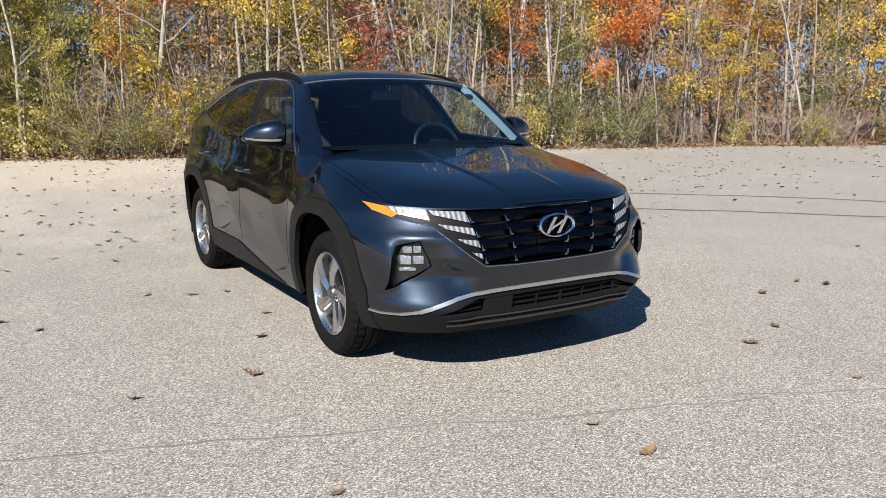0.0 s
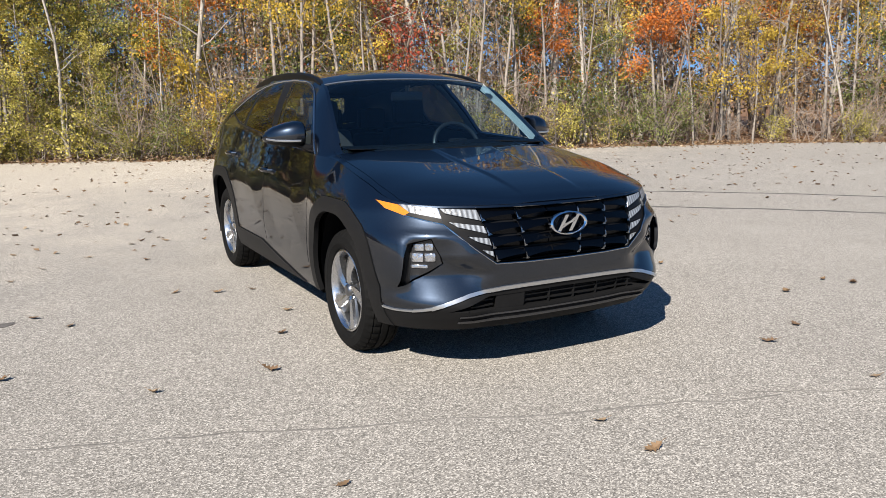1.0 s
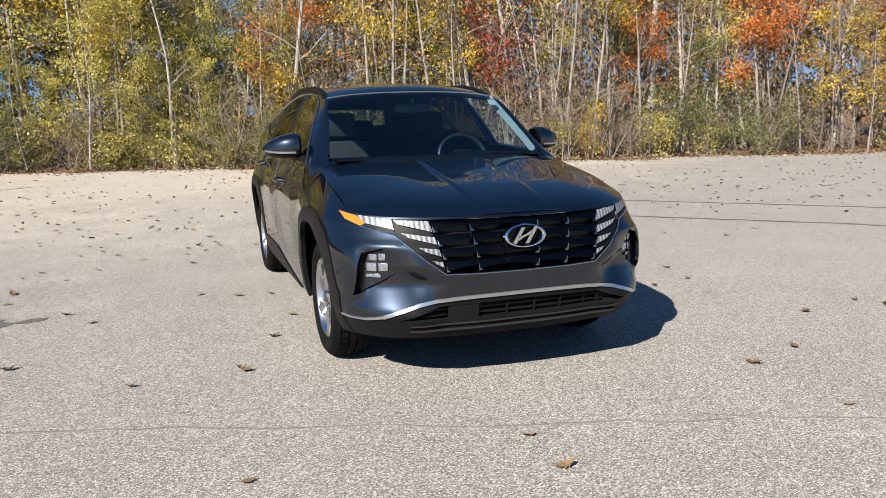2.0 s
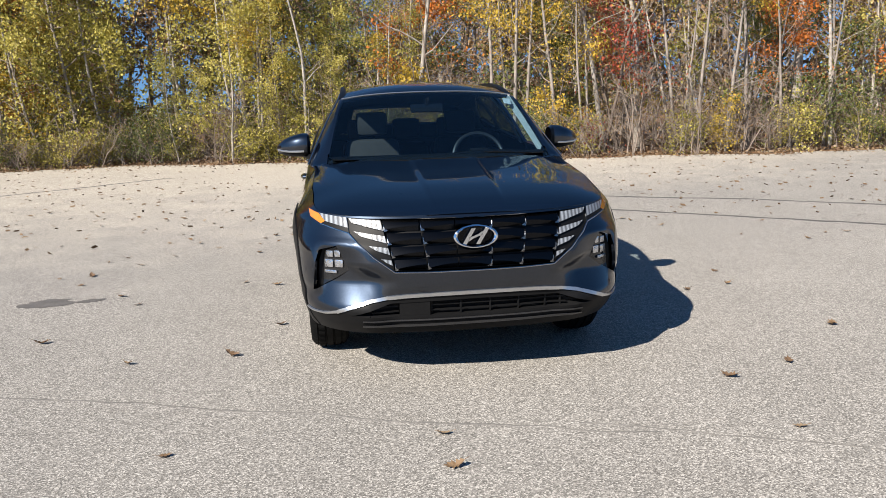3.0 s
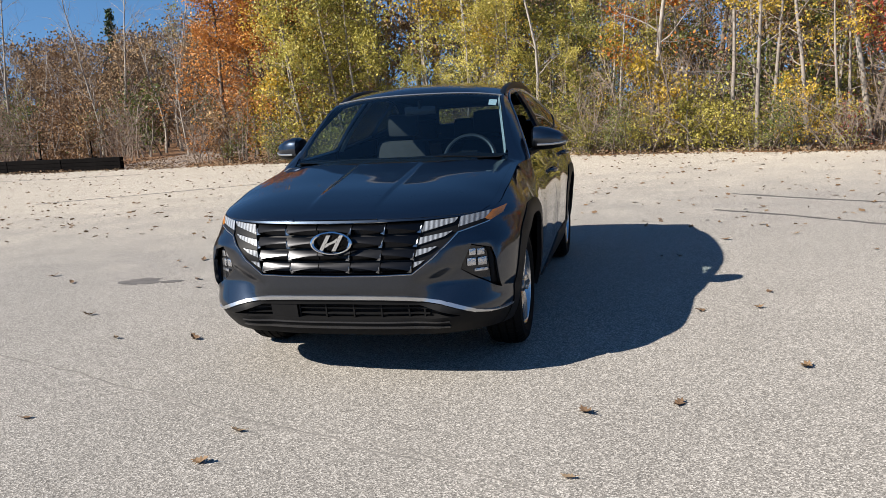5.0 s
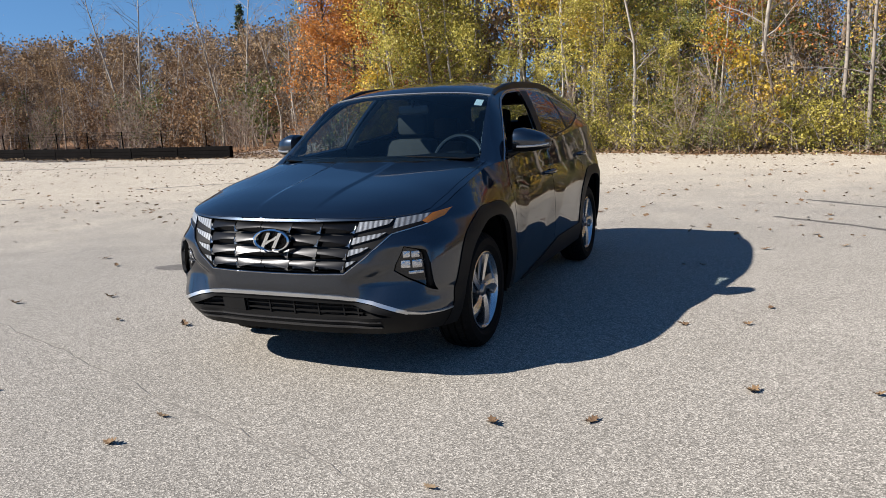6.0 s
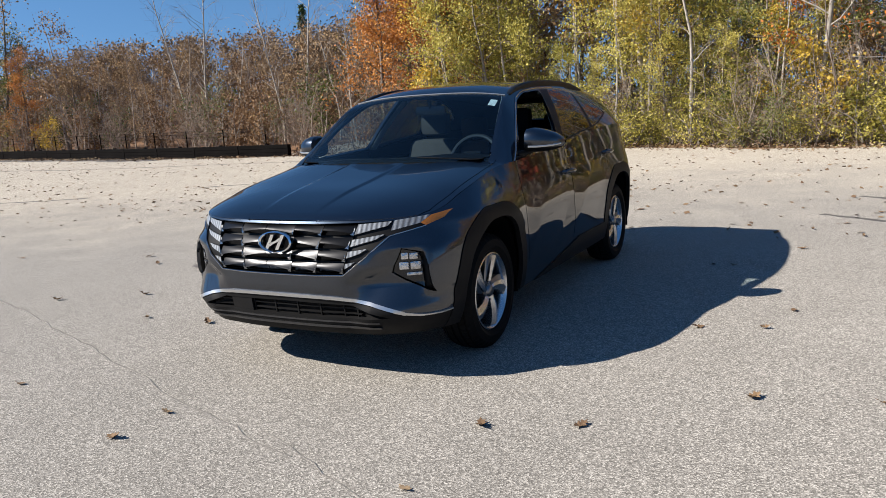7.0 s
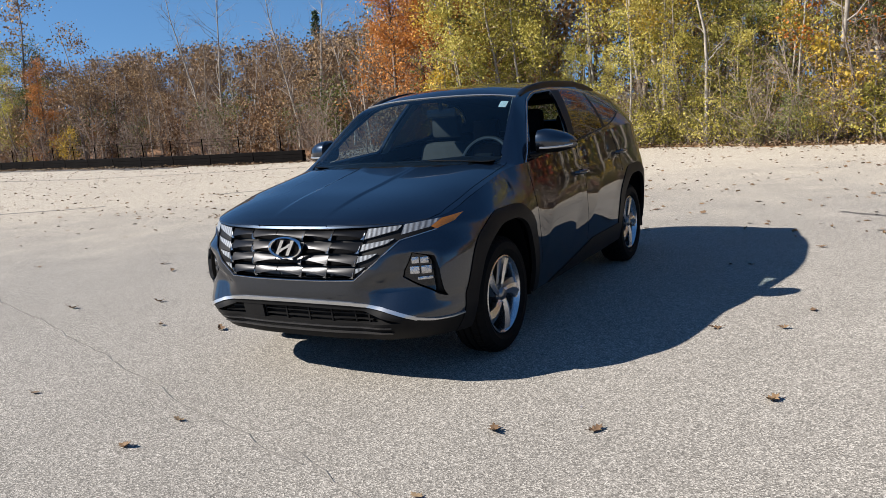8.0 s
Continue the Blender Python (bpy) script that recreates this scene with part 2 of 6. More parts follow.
GREEN_YELLOW = ramp_material("green_yellow_leaves", [(0, (0.05, 0.062, 0.016)), (0.35, (0.27, 0.25, 0.055)), (0.7, (0.54, 0.465, 0.11)), (1, (0.72, 0.62, 0.27))], 0.5, 0.38)
YELLOW = ramp_material("yellow_leaves", [(0, (0.17, 0.12, 0.015)), (0.4, (0.42, 0.30, 0.045)), (0.75, (0.62, 0.42, 0.06)), (1, (0.72, 0.50, 0.14))], 0.5, 0.3)
ORANGE = ramp_material("orange_leaves", [(0, (0.30, 0.10, 0.02)), (0.4, (0.48, 0.17, 0.03)), (0.8, (0.52, 0.15, 0.035)), (1, (0.55, 0.28, 0.04))], 0.5, 0.3)
RUST = ramp_material("rust_leaves", [(0, (0.16, 0.07, 0.035)), (0.4, (0.38, 0.155, 0.045)), (0.8, (0.55, 0.25, 0.055)), (1, (0.66, 0.38, 0.09))], 0.5, 0.3)
RUSSET = ramp_material("russet_far_leaves", [(0, (0.08, 0.060, 0.042)), (0.45, (0.24, 0.160, 0.088)), (0.75, (0.39, 0.25, 0.115)), (1, (0.48, 0.39, 0.22))], 0.7, 0.1)
RED = ramp_material("red_leaves", [(0, (0.16, 0.025, 0.018)), (0.5, (0.27, 0.05, 0.03)), (1, (0.34, 0.10, 0.04))], 0.5, 0.25)
GREEN = ramp_material("green_leaves", [(0, (0.03, 0.05, 0.012)), (0.5, (0.10, 0.12, 0.03)), (1, (0.34, 0.33, 0.11))], 0.5, 0.25)
BROWN = ramp_material("brown_leaves", [(0, (0.06, 0.036, 0.02)), (0.5, (0.19, 0.11, 0.055)), (0.85, (0.33, 0.21, 0.10)), (1, (0.48, 0.37, 0.17))], 0.7, 0.15)
CONIFER = ramp_material("conifer_needles", [(0, (0.02, 0.04, 0.014)), (1, (0.05, 0.085, 0.03))], 0.6)
FALLEN = ramp_material("fallen_leaves", [(0, (0.06, 0.03, 0.016)), (0.4, (0.11, 0.066, 0.038)), (0.7, (0.18, 0.115, 0.062)), (1, (0.36, 0.29, 0.20))], 0.7)


# ---- building helpers ----
def finish(bm, name, mat, parent=None, label="", smooth=True, sharp=38):
    me = bpy.data.meshes.new(name)
    bm.normal_update()
    if smooth:
        for f in bm.faces:
            f.smooth = True
        for e in bm.edges:
            if len(e.link_faces) == 2 and e.calc_face_angle(0) > radians(sharp):
                e.smooth = False
    bm.to_mesh(me)
    bm.free()
    me.materials.append(mat)
    ob = new(name, me)
    if parent:
        ob.parent = parent
    if label:
        ob["label"] = label
    return ob


def part(name, bm, mat, parent, label="", smooth=True, sharp=38):
    return finish(bm, name, mat, parent, label, smooth, sharp)


def arrays(name, verts, faces, mat, parent=None, label="", smooth=False):
    me = bpy.data.meshes.new(name)
    me.from_pydata(np.asarray(verts).tolist(), [], faces)
    me.materials.append(mat)
    if smooth:
        me.shade_smooth()
    ob = new(name, me)
    if parent:
        ob.parent = parent
    if label:
        ob["label"] = label
    return ob


def empty(name, m, label, category, group="", kind=""):
    ob = new(name)
    ob.matrix_world = m
    ob.empty_display_size = 0.1
    return tagged(ob, label, category, group, kind)


def box(bm, x0, x1, y0, y1, z0, z1, bevel=0.0):
    r = bmesh.ops.create_cube(bm, size=1, matrix=Matrix.Translation(((x0 + x1) / 2, (y0 + y1) / 2, (z0 + z1) / 2)) @ Matrix.Diagonal((x1 - x0, y1 - y0, z1 - z0, 1)))
    if bevel:
        bmesh.ops.bevel(bm, geom=list({e for v in r["verts"] for e in v.link_edges}), offset=bevel, segments=2, affect="EDGES", profile=0.6)
    return r["verts"]


def tube(bm, pts, radius, sides=8, caps=True):
    """A tube along points; radius is a number or one per point."""
    pts = [Vector(p) for p in pts]
    rad = [radius] * len(pts) if isinstance(radius, (int, float)) else radius
    rings, ref = [], None
    for i, p in enumerate(pts):
        d = (pts[min(i + 1, len(pts) - 1)] - pts[max(i - 1, 0)]).normalized()
        if ref is None:
            ref = d.orthogonal().normalized()
        ref = (ref - d * ref.dot(d)).normalized()
        side = d.cross(ref)
        rings.append([bm.verts.new(p + (ref * math.cos(a) + side * math.sin(a)) * rad[i]) for a in (2 * math.pi * k / sides for k in range(sides))])
    for a, b in zip(rings, rings[1:]):
        for k in range(sides):
            bm.faces.new((a[k], a[(k + 1) % sides], b[(k + 1) % sides], b[k]))
    if caps:
        bm.faces.new(rings[0][::-1])
        bm.faces.new(rings[-1])


def keyed(*keys):
    """A smooth curve through (x, value) keys."""
    xs, ys = np.array([k[0] for k in keys], float), np.array([k[1] for k in keys], float)
    h, d = np.diff(xs), np.diff(ys) / np.diff(xs)
    m = np.empty(len(xs))
    m[0], m[-1] = d[0], d[-1]
    for i in range(1, len(xs) - 1):
        m[i] = 0 if d[i - 1] * d[i] <= 0 else (h[i - 1] + h[i]) / (h[i - 1] / d[i - 1] + h[i] / d[i])

    def at(x):
        x = min(max(x, xs[0]), xs[-1])
        i = min(int(np.searchsorted(xs, x, side="right")) - 1, len(h) - 1)
        t = (x - xs[i]) / h[i]
        return float((1 + 2 * t) * (1 - t) ** 2 * ys[i] + t * (1 - t) ** 2 * h[i] * m[i] + t * t * (3 - 2 * t) * ys[i + 1] + t * t * (t - 1) * h[i] * m[i + 1])
    return at


# ---- ground ----
def edge_y(x):
    """Where the asphalt ends and the woods begin."""
    return lot_edge(x) + 0.25 * math.sin(x * 1.3) + 0.15 * math.sin(x * 3.1 + 1)


lot_edge = keyed((-60, 29), (-36, 26.2), (-14, 22.6), (-9, 22.6), (-4, 23.2), (2, 21.4), (7, 19.8), (12, 18.6), (17, 17.6), (24, 14.6), (34, 8), (45, -3))
bm = bmesh.new()
box(bm, -900, 900, -900, 900, -0.5, -0.03)
ground = tagged(finish(bm, "ground", LITTER, smooth=False), "forest floor covered in brown fallen leaves", "ground", kind="structure")
xs = np.linspace(-60, 45, 316)
top = [(x, edge_y(x)) for x in xs]
bm = bmesh.new()
near = [bm.verts.new((x, -45, 0)) for x, y in top]
far = [bm.verts.new((x, y, 0)) for x, y in top]
for a, b, c, d in zip(near, near[1:], far[1:], far):
    bm.faces.new((a, b, c, d))
rim = bmesh.ops.extrude_face_region(bm, geom=bm.faces[:])
bmesh.ops.translate(bm, verts=[v for v in rim["geom"] if isinstance(v, bmesh.types.BMVert)], vec=(0, 0, -0.2))
bmesh.ops.recalc_face_normals(bm, faces=bm.faces[:])
lot = tagged(finish(bm, "pavement", ASPHALT, smooth=False), "worn grey asphalt of an open parking lot", "asphalt", kind="structure")


# ---- the car ----
# Its own axes: x to its left, y towards its tail, z up; the origin lies on the ground under the front axle.
NOSE_D, TAIL_D, TAIL_V = 0.75, 0.75, 3.67
nose_p = keyed((0.2, 2.9), (0.36, 2.95), (0.45, 3.25), (0.6, 3.4), (0.72, 3.3), (0.80, 2.80), (0.86, 2.65), (1.0, 2.7))
half_width = keyed((0.18, 0.85), (0.25, 0.885), (0.35, 0.915), (0.45, 0.930), (0.6, 0.938), (0.75, 0.936), (0.86, 0.926), (0.95, 0.909), (1.05, 0.884), (1.15, 0.862), (1.3, 0.83))
nose_front = keyed((0.18, -0.74), (0.25, -0.815), (0.30, -0.85), (0.36, -0.875), (0.45, -0.885), (0.55, -0.905), (0.65, -0.907), (0.75, -0.897), (0.85, -0.87), (0.92, -0.835), (1.0, -0.78))
belt_z = keyed((-0.95, 0.90), (-0.72, 0.905), (-0.60, 0.915), (-0.44, 0.945), (-0.2, 1.005), (0.05, 1.052), (0.35, 1.098), (0.55, 1.11), (1.45, 1.155), (2.25, 1.21), (2.9, 1.235), (3.3, 1.225), (3.7, 1.18))
hood_z = keyed((-0.95, 0.90), (-0.85, 0.9025), (-0.78, 0.932), (-0.65, 0.972), (-0.45, 1.015), (-0.2, 1.055), (0.05, 1.099), (0.25, 1.135), (0.5, 1.165))
roof_z = keyed((0.6, 1.55), (0.9, 1.585), (1.2, 1.635), (1.6, 1.655), (2.1, 1.65), (2.7, 1.61), (3.2, 1.555), (3.4, 1.53))
corner_u = keyed((0.2, 0.845), (0.366, 0.775), (0.65, 0.70), (0.93, 0.635), (1.2, 0.615), (1.7, 0.605), (2.5, 0.585), (3.0, 0.56), (3.5, 0.54))


def taper(v):
    return 1 - 0.022 * max(0.0, (v - 1.6) / 2) ** 2


def outline(z, k, n_front=44, n_side=120, n_tail=20):
    """Point k of the plan outline at height z, from the middle of the nose to the middle of the tail."""
    w, v0 = half_width(z), nose_front(z)
    if k <= n_front:
        a = (k / n_front) * math.pi / 2
        return w * math.sin(a) ** (2 / nose_p(z)), v0 + NOSE_D * (1 - max(math.cos(a), 0) ** (2 / nose_p(z)))
    v_a, v_b = v0 + NOSE_D, TAIL_V - TAIL_D
    if k <= n_front + n_side:
        v = v_a + (v_b - v_a) * (k - n_front) / n_side
        return w * taper(v), v
    a = (1 - (k - n_front - n_side) / n_tail) * math.pi / 2
    return w * taper(v_b) * math.sin(a) ** (2 / 2.5), v_b + TAIL_D * max(math.cos(a), 0) ** (2 / 2.5)


COLS = 44 + 120 + 20
SKIRT_Z = 0.275


cheek_profile = keyed((0.28, 0.018), (0.36, 0.044), (0.40, 0.050), (0.425, 0.040), (0.555, -0.056), (0.58, -0.060), (0.66, -0.058), (0.72, -0.036), (0.772, 0.004), (0.80, 0.0), (0.88, 0.0))


def cheek(u, v, z):
    """How far the bumper's cheek stands out: a shelf below the fog lamp and a hollow beside it."""
    inner = 0.40 + 0.14 * min(max((z - 0.58) / 0.08, 0), 1)
    a = min(max((abs(u) - inner) / 0.18, 0), 1) * min(max((-0.36 - v) / 0.12, 0), 1)
    a = a * a * (3 - 2 * a)
    # the blade outside the fog lamp stands forward again
    if z > 0.47:
        a *= 1 - min(max((abs(u) - 0.79) / 0.05, 0), 1) * min((z - 0.47) / 0.06, 1)
    return a * cheek_profile(z)


def rim_point(k):
    """The upper edge of the lower body at column k."""
    z = 0.92
    for _ in range(12):
        u, v = outline(z, k)
        z = belt_z(v)
    return u, v, z


def cowl_v(u):
    return 0.165 + 0.16 * (u / 0.76) ** 2


def hood_height(u, v):
    """The bonnet, with its two slanting creases and a raised middle."""
    us = shoulder_u(v)
    f = min(abs(u) / us, 1) if us > 1e-4 else 0
    z = belt_z(v) + (hood_z(v) - belt_z(v)) * (1 - f ** 4.4)
    fade = min(max((v + 0.80) / 0.35, 0), 1)
    crease = 0.205 + 0.02 * (v + 0.3)
    z += 0.007 * fade * min(max((crease + 0.008 - abs(u)) / 0.016, 0), 1)
    return z


def fender_in(v):
    """How far the top of the front wing leans inwards, over the wheel and beside the bonnet."""
    a = min(max((v + 0.62) / 0.35, 0), 1) * min(max((0.50 - v) / 0.30, 0), 1)
    return 0.056 * a * a * (3 - 2 * a)


def shoulder_u(v):
    """Half the width of the upper edge of the lower body at v."""
    return outer_shoulder(v) - fender_in(v)


def outer_shoulder(v):
    z = belt_z(v)
    w, v0 = half_width(z), nose_front(z)
    if v < v0 + NOSE_D:
        t = min(max((v - v0) / NOSE_D, 0), 1)
        return w * (1 - (1 - t) ** nose_p(z)) ** (1 / nose_p(z))
    if v > TAIL_V - TAIL_D:
        t = min((v - (TAIL_V - TAIL_D)) / TAIL_D, 1)
        return w * taper(v) * max(1 - t ** 2.5, 0) ** (1 / 2.5)
    return w * taper(v)


def soft_min(a, b, k=0.03):
    h = max(k - abs(a - b), 0) / k
    return min(a, b) - h * h * k * 0.25


def screen_height(u, v):
    t = v - cowl_v(u)
    return 1.1295 - 0.022 * (u / 0.76) ** 2 + (0.605 + 0.085 * (u / 0.7) ** 2) * t + 0.05 * t * (0.7 - t)


def top_height(u, v):
    u = abs(u)
    if v < cowl_v(u):
        return hood_height(u, v)
    roof = roof_z(v) - 0.055 * (u / 0.6) ** 2.4
    tail = 1.50 - (v - 3.32) * 1.25
    return soft_min(soft_min(screen_height(u, v), roof, 0.05), tail, 0.05)


def grid(bm, rows):
    for a, b in zip(rows, rows[1:]):
        for p, q, r, s in zip(a, a[1:], b[1:], b):
            loop = []
            for w in (p, q, r, s):
                if w not in loop:
                    loop.append(w)
            if len(loop) > 2:
                bm.faces.new(loop)


def lower_skin():
    """One half of the sides, nose and tail, up to the bonnet's edge and the belt line."""
    bm = bmesh.new()
    levels = 44
    rows = []
    for r in range(levels + 1):
        row = []
        for k in range(COLS + 1):
            zt = rim_point_cache[k][2]
            z = SKIRT_Z + (zt - SKIRT_Z) * r / levels
            u, v = outline(z, k)
            v -= cheek(u, v, z)
            # hollow of the doors above the sill, and the wide arches
            if 0.3 < v < 2.5 and u > 0.7:
                s = math.sin(math.pi * min(max((v - 0.3) / 2.2, 0), 1)) ** 0.5
                u -= 0.004 * s * math.exp(-((z - 0.58) / 0.14) ** 2)
                            # two slanting ridges pressed into the doors
            if u > 0.7 and 0.42 < z < 0.94:
                window = min((z - 0.42) / 0.22, (0.94 - z) / 0.30, 1)
                for d in (v - 0.53 - 0.73 * (z - 0.47), v - 1.45 - 1.28 * (z - 0.55)):
                    u += 0.013 * window * max(0, 1 + d / 0.30 if d < 0 else 1 - d / 0.55)
            if u > 0.6 and z > 0.87:
                u -= fender_in(v) * ((z - 0.87) / max(zt - 0.87, 0.01)) ** 1.15
            for va, flare in ((0.0, 0.028), (2.755, 0.020)):
                u += flare * math.exp(-((v - va) / 0.42) ** 4 - ((z - 0.80) / 0.16) ** 2) * (1 if u > 0.6 else 0)
            row.append(bm.verts.new((max(u, 0), v, z)))
        rows.append(row)
    grid(bm, rows)
    bmesh.ops.recalc_face_normals(bm, faces=bm.faces[:])
    return bm


rim_point_cache = [rim_point(k) for k in range(COLS + 1)]


def upper_skin():
    """One half of bonnet, windscreen, roof and glasshouse."""
    bm = bmesh.new()
    v_first = nose_front(0.90) + 0.010
    stations = [v_first + 0.30 * (i / 14) ** 2 for i in range(14)]
    stations += list(np.linspace(v_first + 0.30, 0.16, 16)) + list(np.linspace(0.18, 1.15, 48)) + list(np.linspace(1.18, 3.66, 60))
    across, side = 64, 10
    rows = []
    for v in stations:
        us, zs = shoulder_u(v), belt_z(v)
        row = []
        if v < 0.2:
            uc = us * 0.955
        else:
            uc = min(corner_u(v), us * 0.955)
        zc = top_height(uc, v)
        zc = max(zc, zs + 0.003)
        for j in range(side):
            t = j / side
            bulge = 0.020 * math.sin(math.pi * t) * min(max((v - 0.2) / 0.4, 0), 1)
            row.append(bm.verts.new((us + (uc - us) * t + bulge, v, zs + (zc - zs) * t)))
        for j in range(across + 1):
            u = uc * (1 - j / across)
            row.append(bm.verts.new((u, v, max(top_height(u, v), zs - 0.3))))
        rows.append(row)
    grid(bm, rows)
    bmesh.ops.recalc_face_normals(bm, faces=bm.faces[:])
    up = sum((f.normal.z for f in bm.faces), 0.0)
    if up < 0:
        bmesh.ops.reverse_faces(bm, faces=bm.faces[:])
    return bm


VIEWS = {"side": (1, 2), "front": (0, 2), "top": (0, 1)}


def cut(bm, polygon, view, low=-9.0, high=9.0):
    """Cuts the faces inside a convex polygon (seen from the side, the front or above) out of bm and returns them as a mesh of
    their own. low and high limit the axis that is looked along."""
    a, b = VIEWS[view]
    c = 3 - a - b
    pts = [Vector((p[0], p[1])) for p in polygon]
    mid = sum(pts, Vector((0, 0))) / len(pts)
    lo = [min(p[i] for p in pts) for i in (0, 1)]
    hi = [max(p[i] for p in pts) for i in (0, 1)]
    faces = []
    for f in bm.faces:
        co = [v.co for v in f.verts]
        if max(p[a] for p in co) < lo[0] or min(p[a] for p in co) > hi[0] or max(p[b] for p in co) < lo[1] or min(p[b] for p in co) > hi[1]:
            continue
        if low < f.calc_center_median()[c] < high:
            faces.append(f)
    for p, q in zip(pts, pts[1:] + pts[:1]):
        n2 = Vector((q.y - p.y, p.x - q.x))
        if n2.length < 1e-6:
            continue
        if n2.dot(mid - p) > 0:
            n2 = -n2
        no, co = Vector((0, 0, 0)), Vector((0, 0, 0))
        no[a], no[b], co[a], co[b] = n2.x, n2.y, p.x, p.y
        no.normalize()
        geom = list({v for f in faces for v in f.verts} | {e for f in faces for e in f.edges} | set(faces))
        res = bmesh.ops.bisect_plane(bm, geom=geom, dist=1e-5, plane_co=co, plane_no=no)
        faces = [f for f in res["geom"] if isinstance(f, bmesh.types.BMFace) and (f.calc_center_median() - co).dot(no) < 0]
        if not faces:
            return bmesh.new()
    out, seen = bmesh.new(), {}
    for f in faces:
        loop = []
        for v in f.verts:
            if v not in seen:
                seen[v] = out.verts.new(v.co)
            loop.append(seen[v])
        out.faces.new(loop)
    bmesh.ops.delete(bm, geom=faces, context="FACES")
    out.normal_update()
    return out


def mirrored(bm):
    """bm and its mirror image as one mesh."""
    r = bmesh.ops.duplicate(bm, geom=bm.verts[:] + bm.edges[:] + bm.faces[:])
    vs = [g for g in r["geom"] if isinstance(g, bmesh.types.BMVert)]
    fs = [g for g in r["geom"] if isinstance(g, bmesh.types.BMFace)]
    for v in vs:
        v.co.x = -v.co.x
    bmesh.ops.reverse_faces(bm, faces=fs)
    bmesh.ops.remove_doubles(bm, verts=[v for v in bm.verts if abs(v.co.x) < 2e-4], dist=4e-4)
    return bm


def flipped(bm):
    out = bm.copy()
    for v in out.verts:
        v.co.x = -v.co.x
    bmesh.ops.reverse_faces(out, faces=out.faces[:])
    return out


def shifted(bm, d):
    """bm moved along its own normals by d."""
    bm.normal_update()
    for v, n in [(v, v.normal.copy()) for v in bm.verts]:
        v.co += n * d
    return bm


def flanged(bm, depth):
    """Turns the open edges inwards, so that the sheet has an edge with depth."""
    bm.normal_update()
    normals = {v: v.normal.copy() for v in bm.verts}
    edges = [e for e in bm.edges if len(e.link_faces) == 1 and not all(abs(v.co.x) < 1e-3 for v in e.verts)]
    r = bmesh.ops.extrude_edge_only(bm, edges=edges)
    moved = [g for g in r["geom"] if isinstance(g, bmesh.types.BMVert)]
    for e in edges:
        for v in e.verts:
            for e2 in v.link_edges:
                o = e2.other_vert(v)
                if o in moved and (o.co - v.co).length < 1e-7:
                    o.co = v.co - normals[v] * depth
    return bm


CAR = empty("car", pose(2.65, 4.013, 0, 0, 0, -0.5), "dark grey metallic compact SUV parked on the open asphalt", "car")


def both_sides(name, bm, mat, label="", parent=None):
    """The part on the car's left, and its twin on the right."""
    twin = flipped(bm)
    a = part(name, bm, mat, parent or CAR, label)
    b = part(name, twin, mat, parent or CAR, label)
    return a, b


lower, upper = lower_skin(), upper_skin()

def rounded(polygon, r, n=4):
    """The polygon with its corners turned into short curves."""
    out = []
    for i, p in enumerate(polygon):
        p, a, b = Vector(p), Vector(polygon[i - 1]), Vector(polygon[(i + 1) % len(polygon)])
        da, db = min(r, (a - p).length * 0.45), min(r, (b - p).length * 0.45)
        s, e = p + (a - p).normalized() * da, p + (b - p).normalized() * db
        for k in range(n + 1):
            t = k / n
            out.append(s * (1 - t) ** 2 + p * 2 * t * (1 - t) + e * t * t)
    return out


# wheel openings and arch mouldings
F_OPEN = [(-0.43, 0.1), (-0.43, 0.48), (-0.34, 0.70), (-0.16, 0.815), (0.13, 0.815), (0.30, 0.70), (0.385, 0.48), (0.39, 0.1)]
F_ARCH = [(-0.545, 0.1), (-0.535, 0.50), (-0.435, 0.77), (-0.22, 0.895), (0.18, 0.895), (0.385, 0.76), (0.455, 0.48), (0.465, 0.1)]
R_OPEN = [(2.34, 0.1), (2.345, 0.46), (2.44, 0.69), (2.60, 0.81), (2.90, 0.81), (3.07, 0.70), (3.16, 0.48), (3.17, 0.1)]
R_ARCH = [(2.235, 0.1), (2.245, 0.48), (2.345, 0.75), (2.54, 0.89), (2.96, 0.89), (3.16, 0.76), (3.26, 0.50), (3.28, 0.1)]
for opening, ring in ((F_OPEN, F_ARCH), (R_OPEN, R_ARCH)):
    cut(lower, rounded(opening, 0.10), "side", 0.5).free()
    moulding = cut(lower, rounded(ring, 0.09), "side", 0.5)
    for v in moulding.verts:
        v.co.x += 0.006
    both_sides("wheel_arch_moulding", flanged(moulding, 0.03), CLADDING, "grey plastic wheel arch moulding")
sill = cut(lower, [(0.40, 0.1), (0.40, 0.43), (1.55, 0.43), (2.30, 0.56), (2.30, 0.1)], "side", 0.5)
for v in sill.verts:
    v.co.x += 0.008
both_sides("sill_panel", flanged(sill, 0.05), CLADDING, "grey plastic sill panel")

# nose: grille, lamps, fog lamp pockets, lower intake
grille_hole = cut(lower, [(-0.1, 0.612), (0.425, 0.622), (0.487, 0.893), (-0.1, 0.889)], "front", -2, -0.3)
lamp_a = cut(lower, [(0.425, 0.620), (0.487, 0.893), (0.655, 0.897), (0.650, 0.820), (0.61, 0.775), (0.53, 0.70)], "front", -2, -0.2)
lamp_b = cut(lower, [(0.660, 0.897), (0.803, 0.912), (0.772, 0.874), (0.650, 0.846)], "front", -2, -0.2)
lamp_c = cut(lower, [(0.652, 0.846), (0.772, 0.874), (0.794, 0.859), (0.657, 0.822), (0.651, 0.821)], "front", -2, -0.2)
amber = cut(lower, [(0.803, 0.909), (0.860, 0.923), (0.850, 0.888), (0.794, 0.859), (0.772, 0.874)], "front", -2, -0.2)
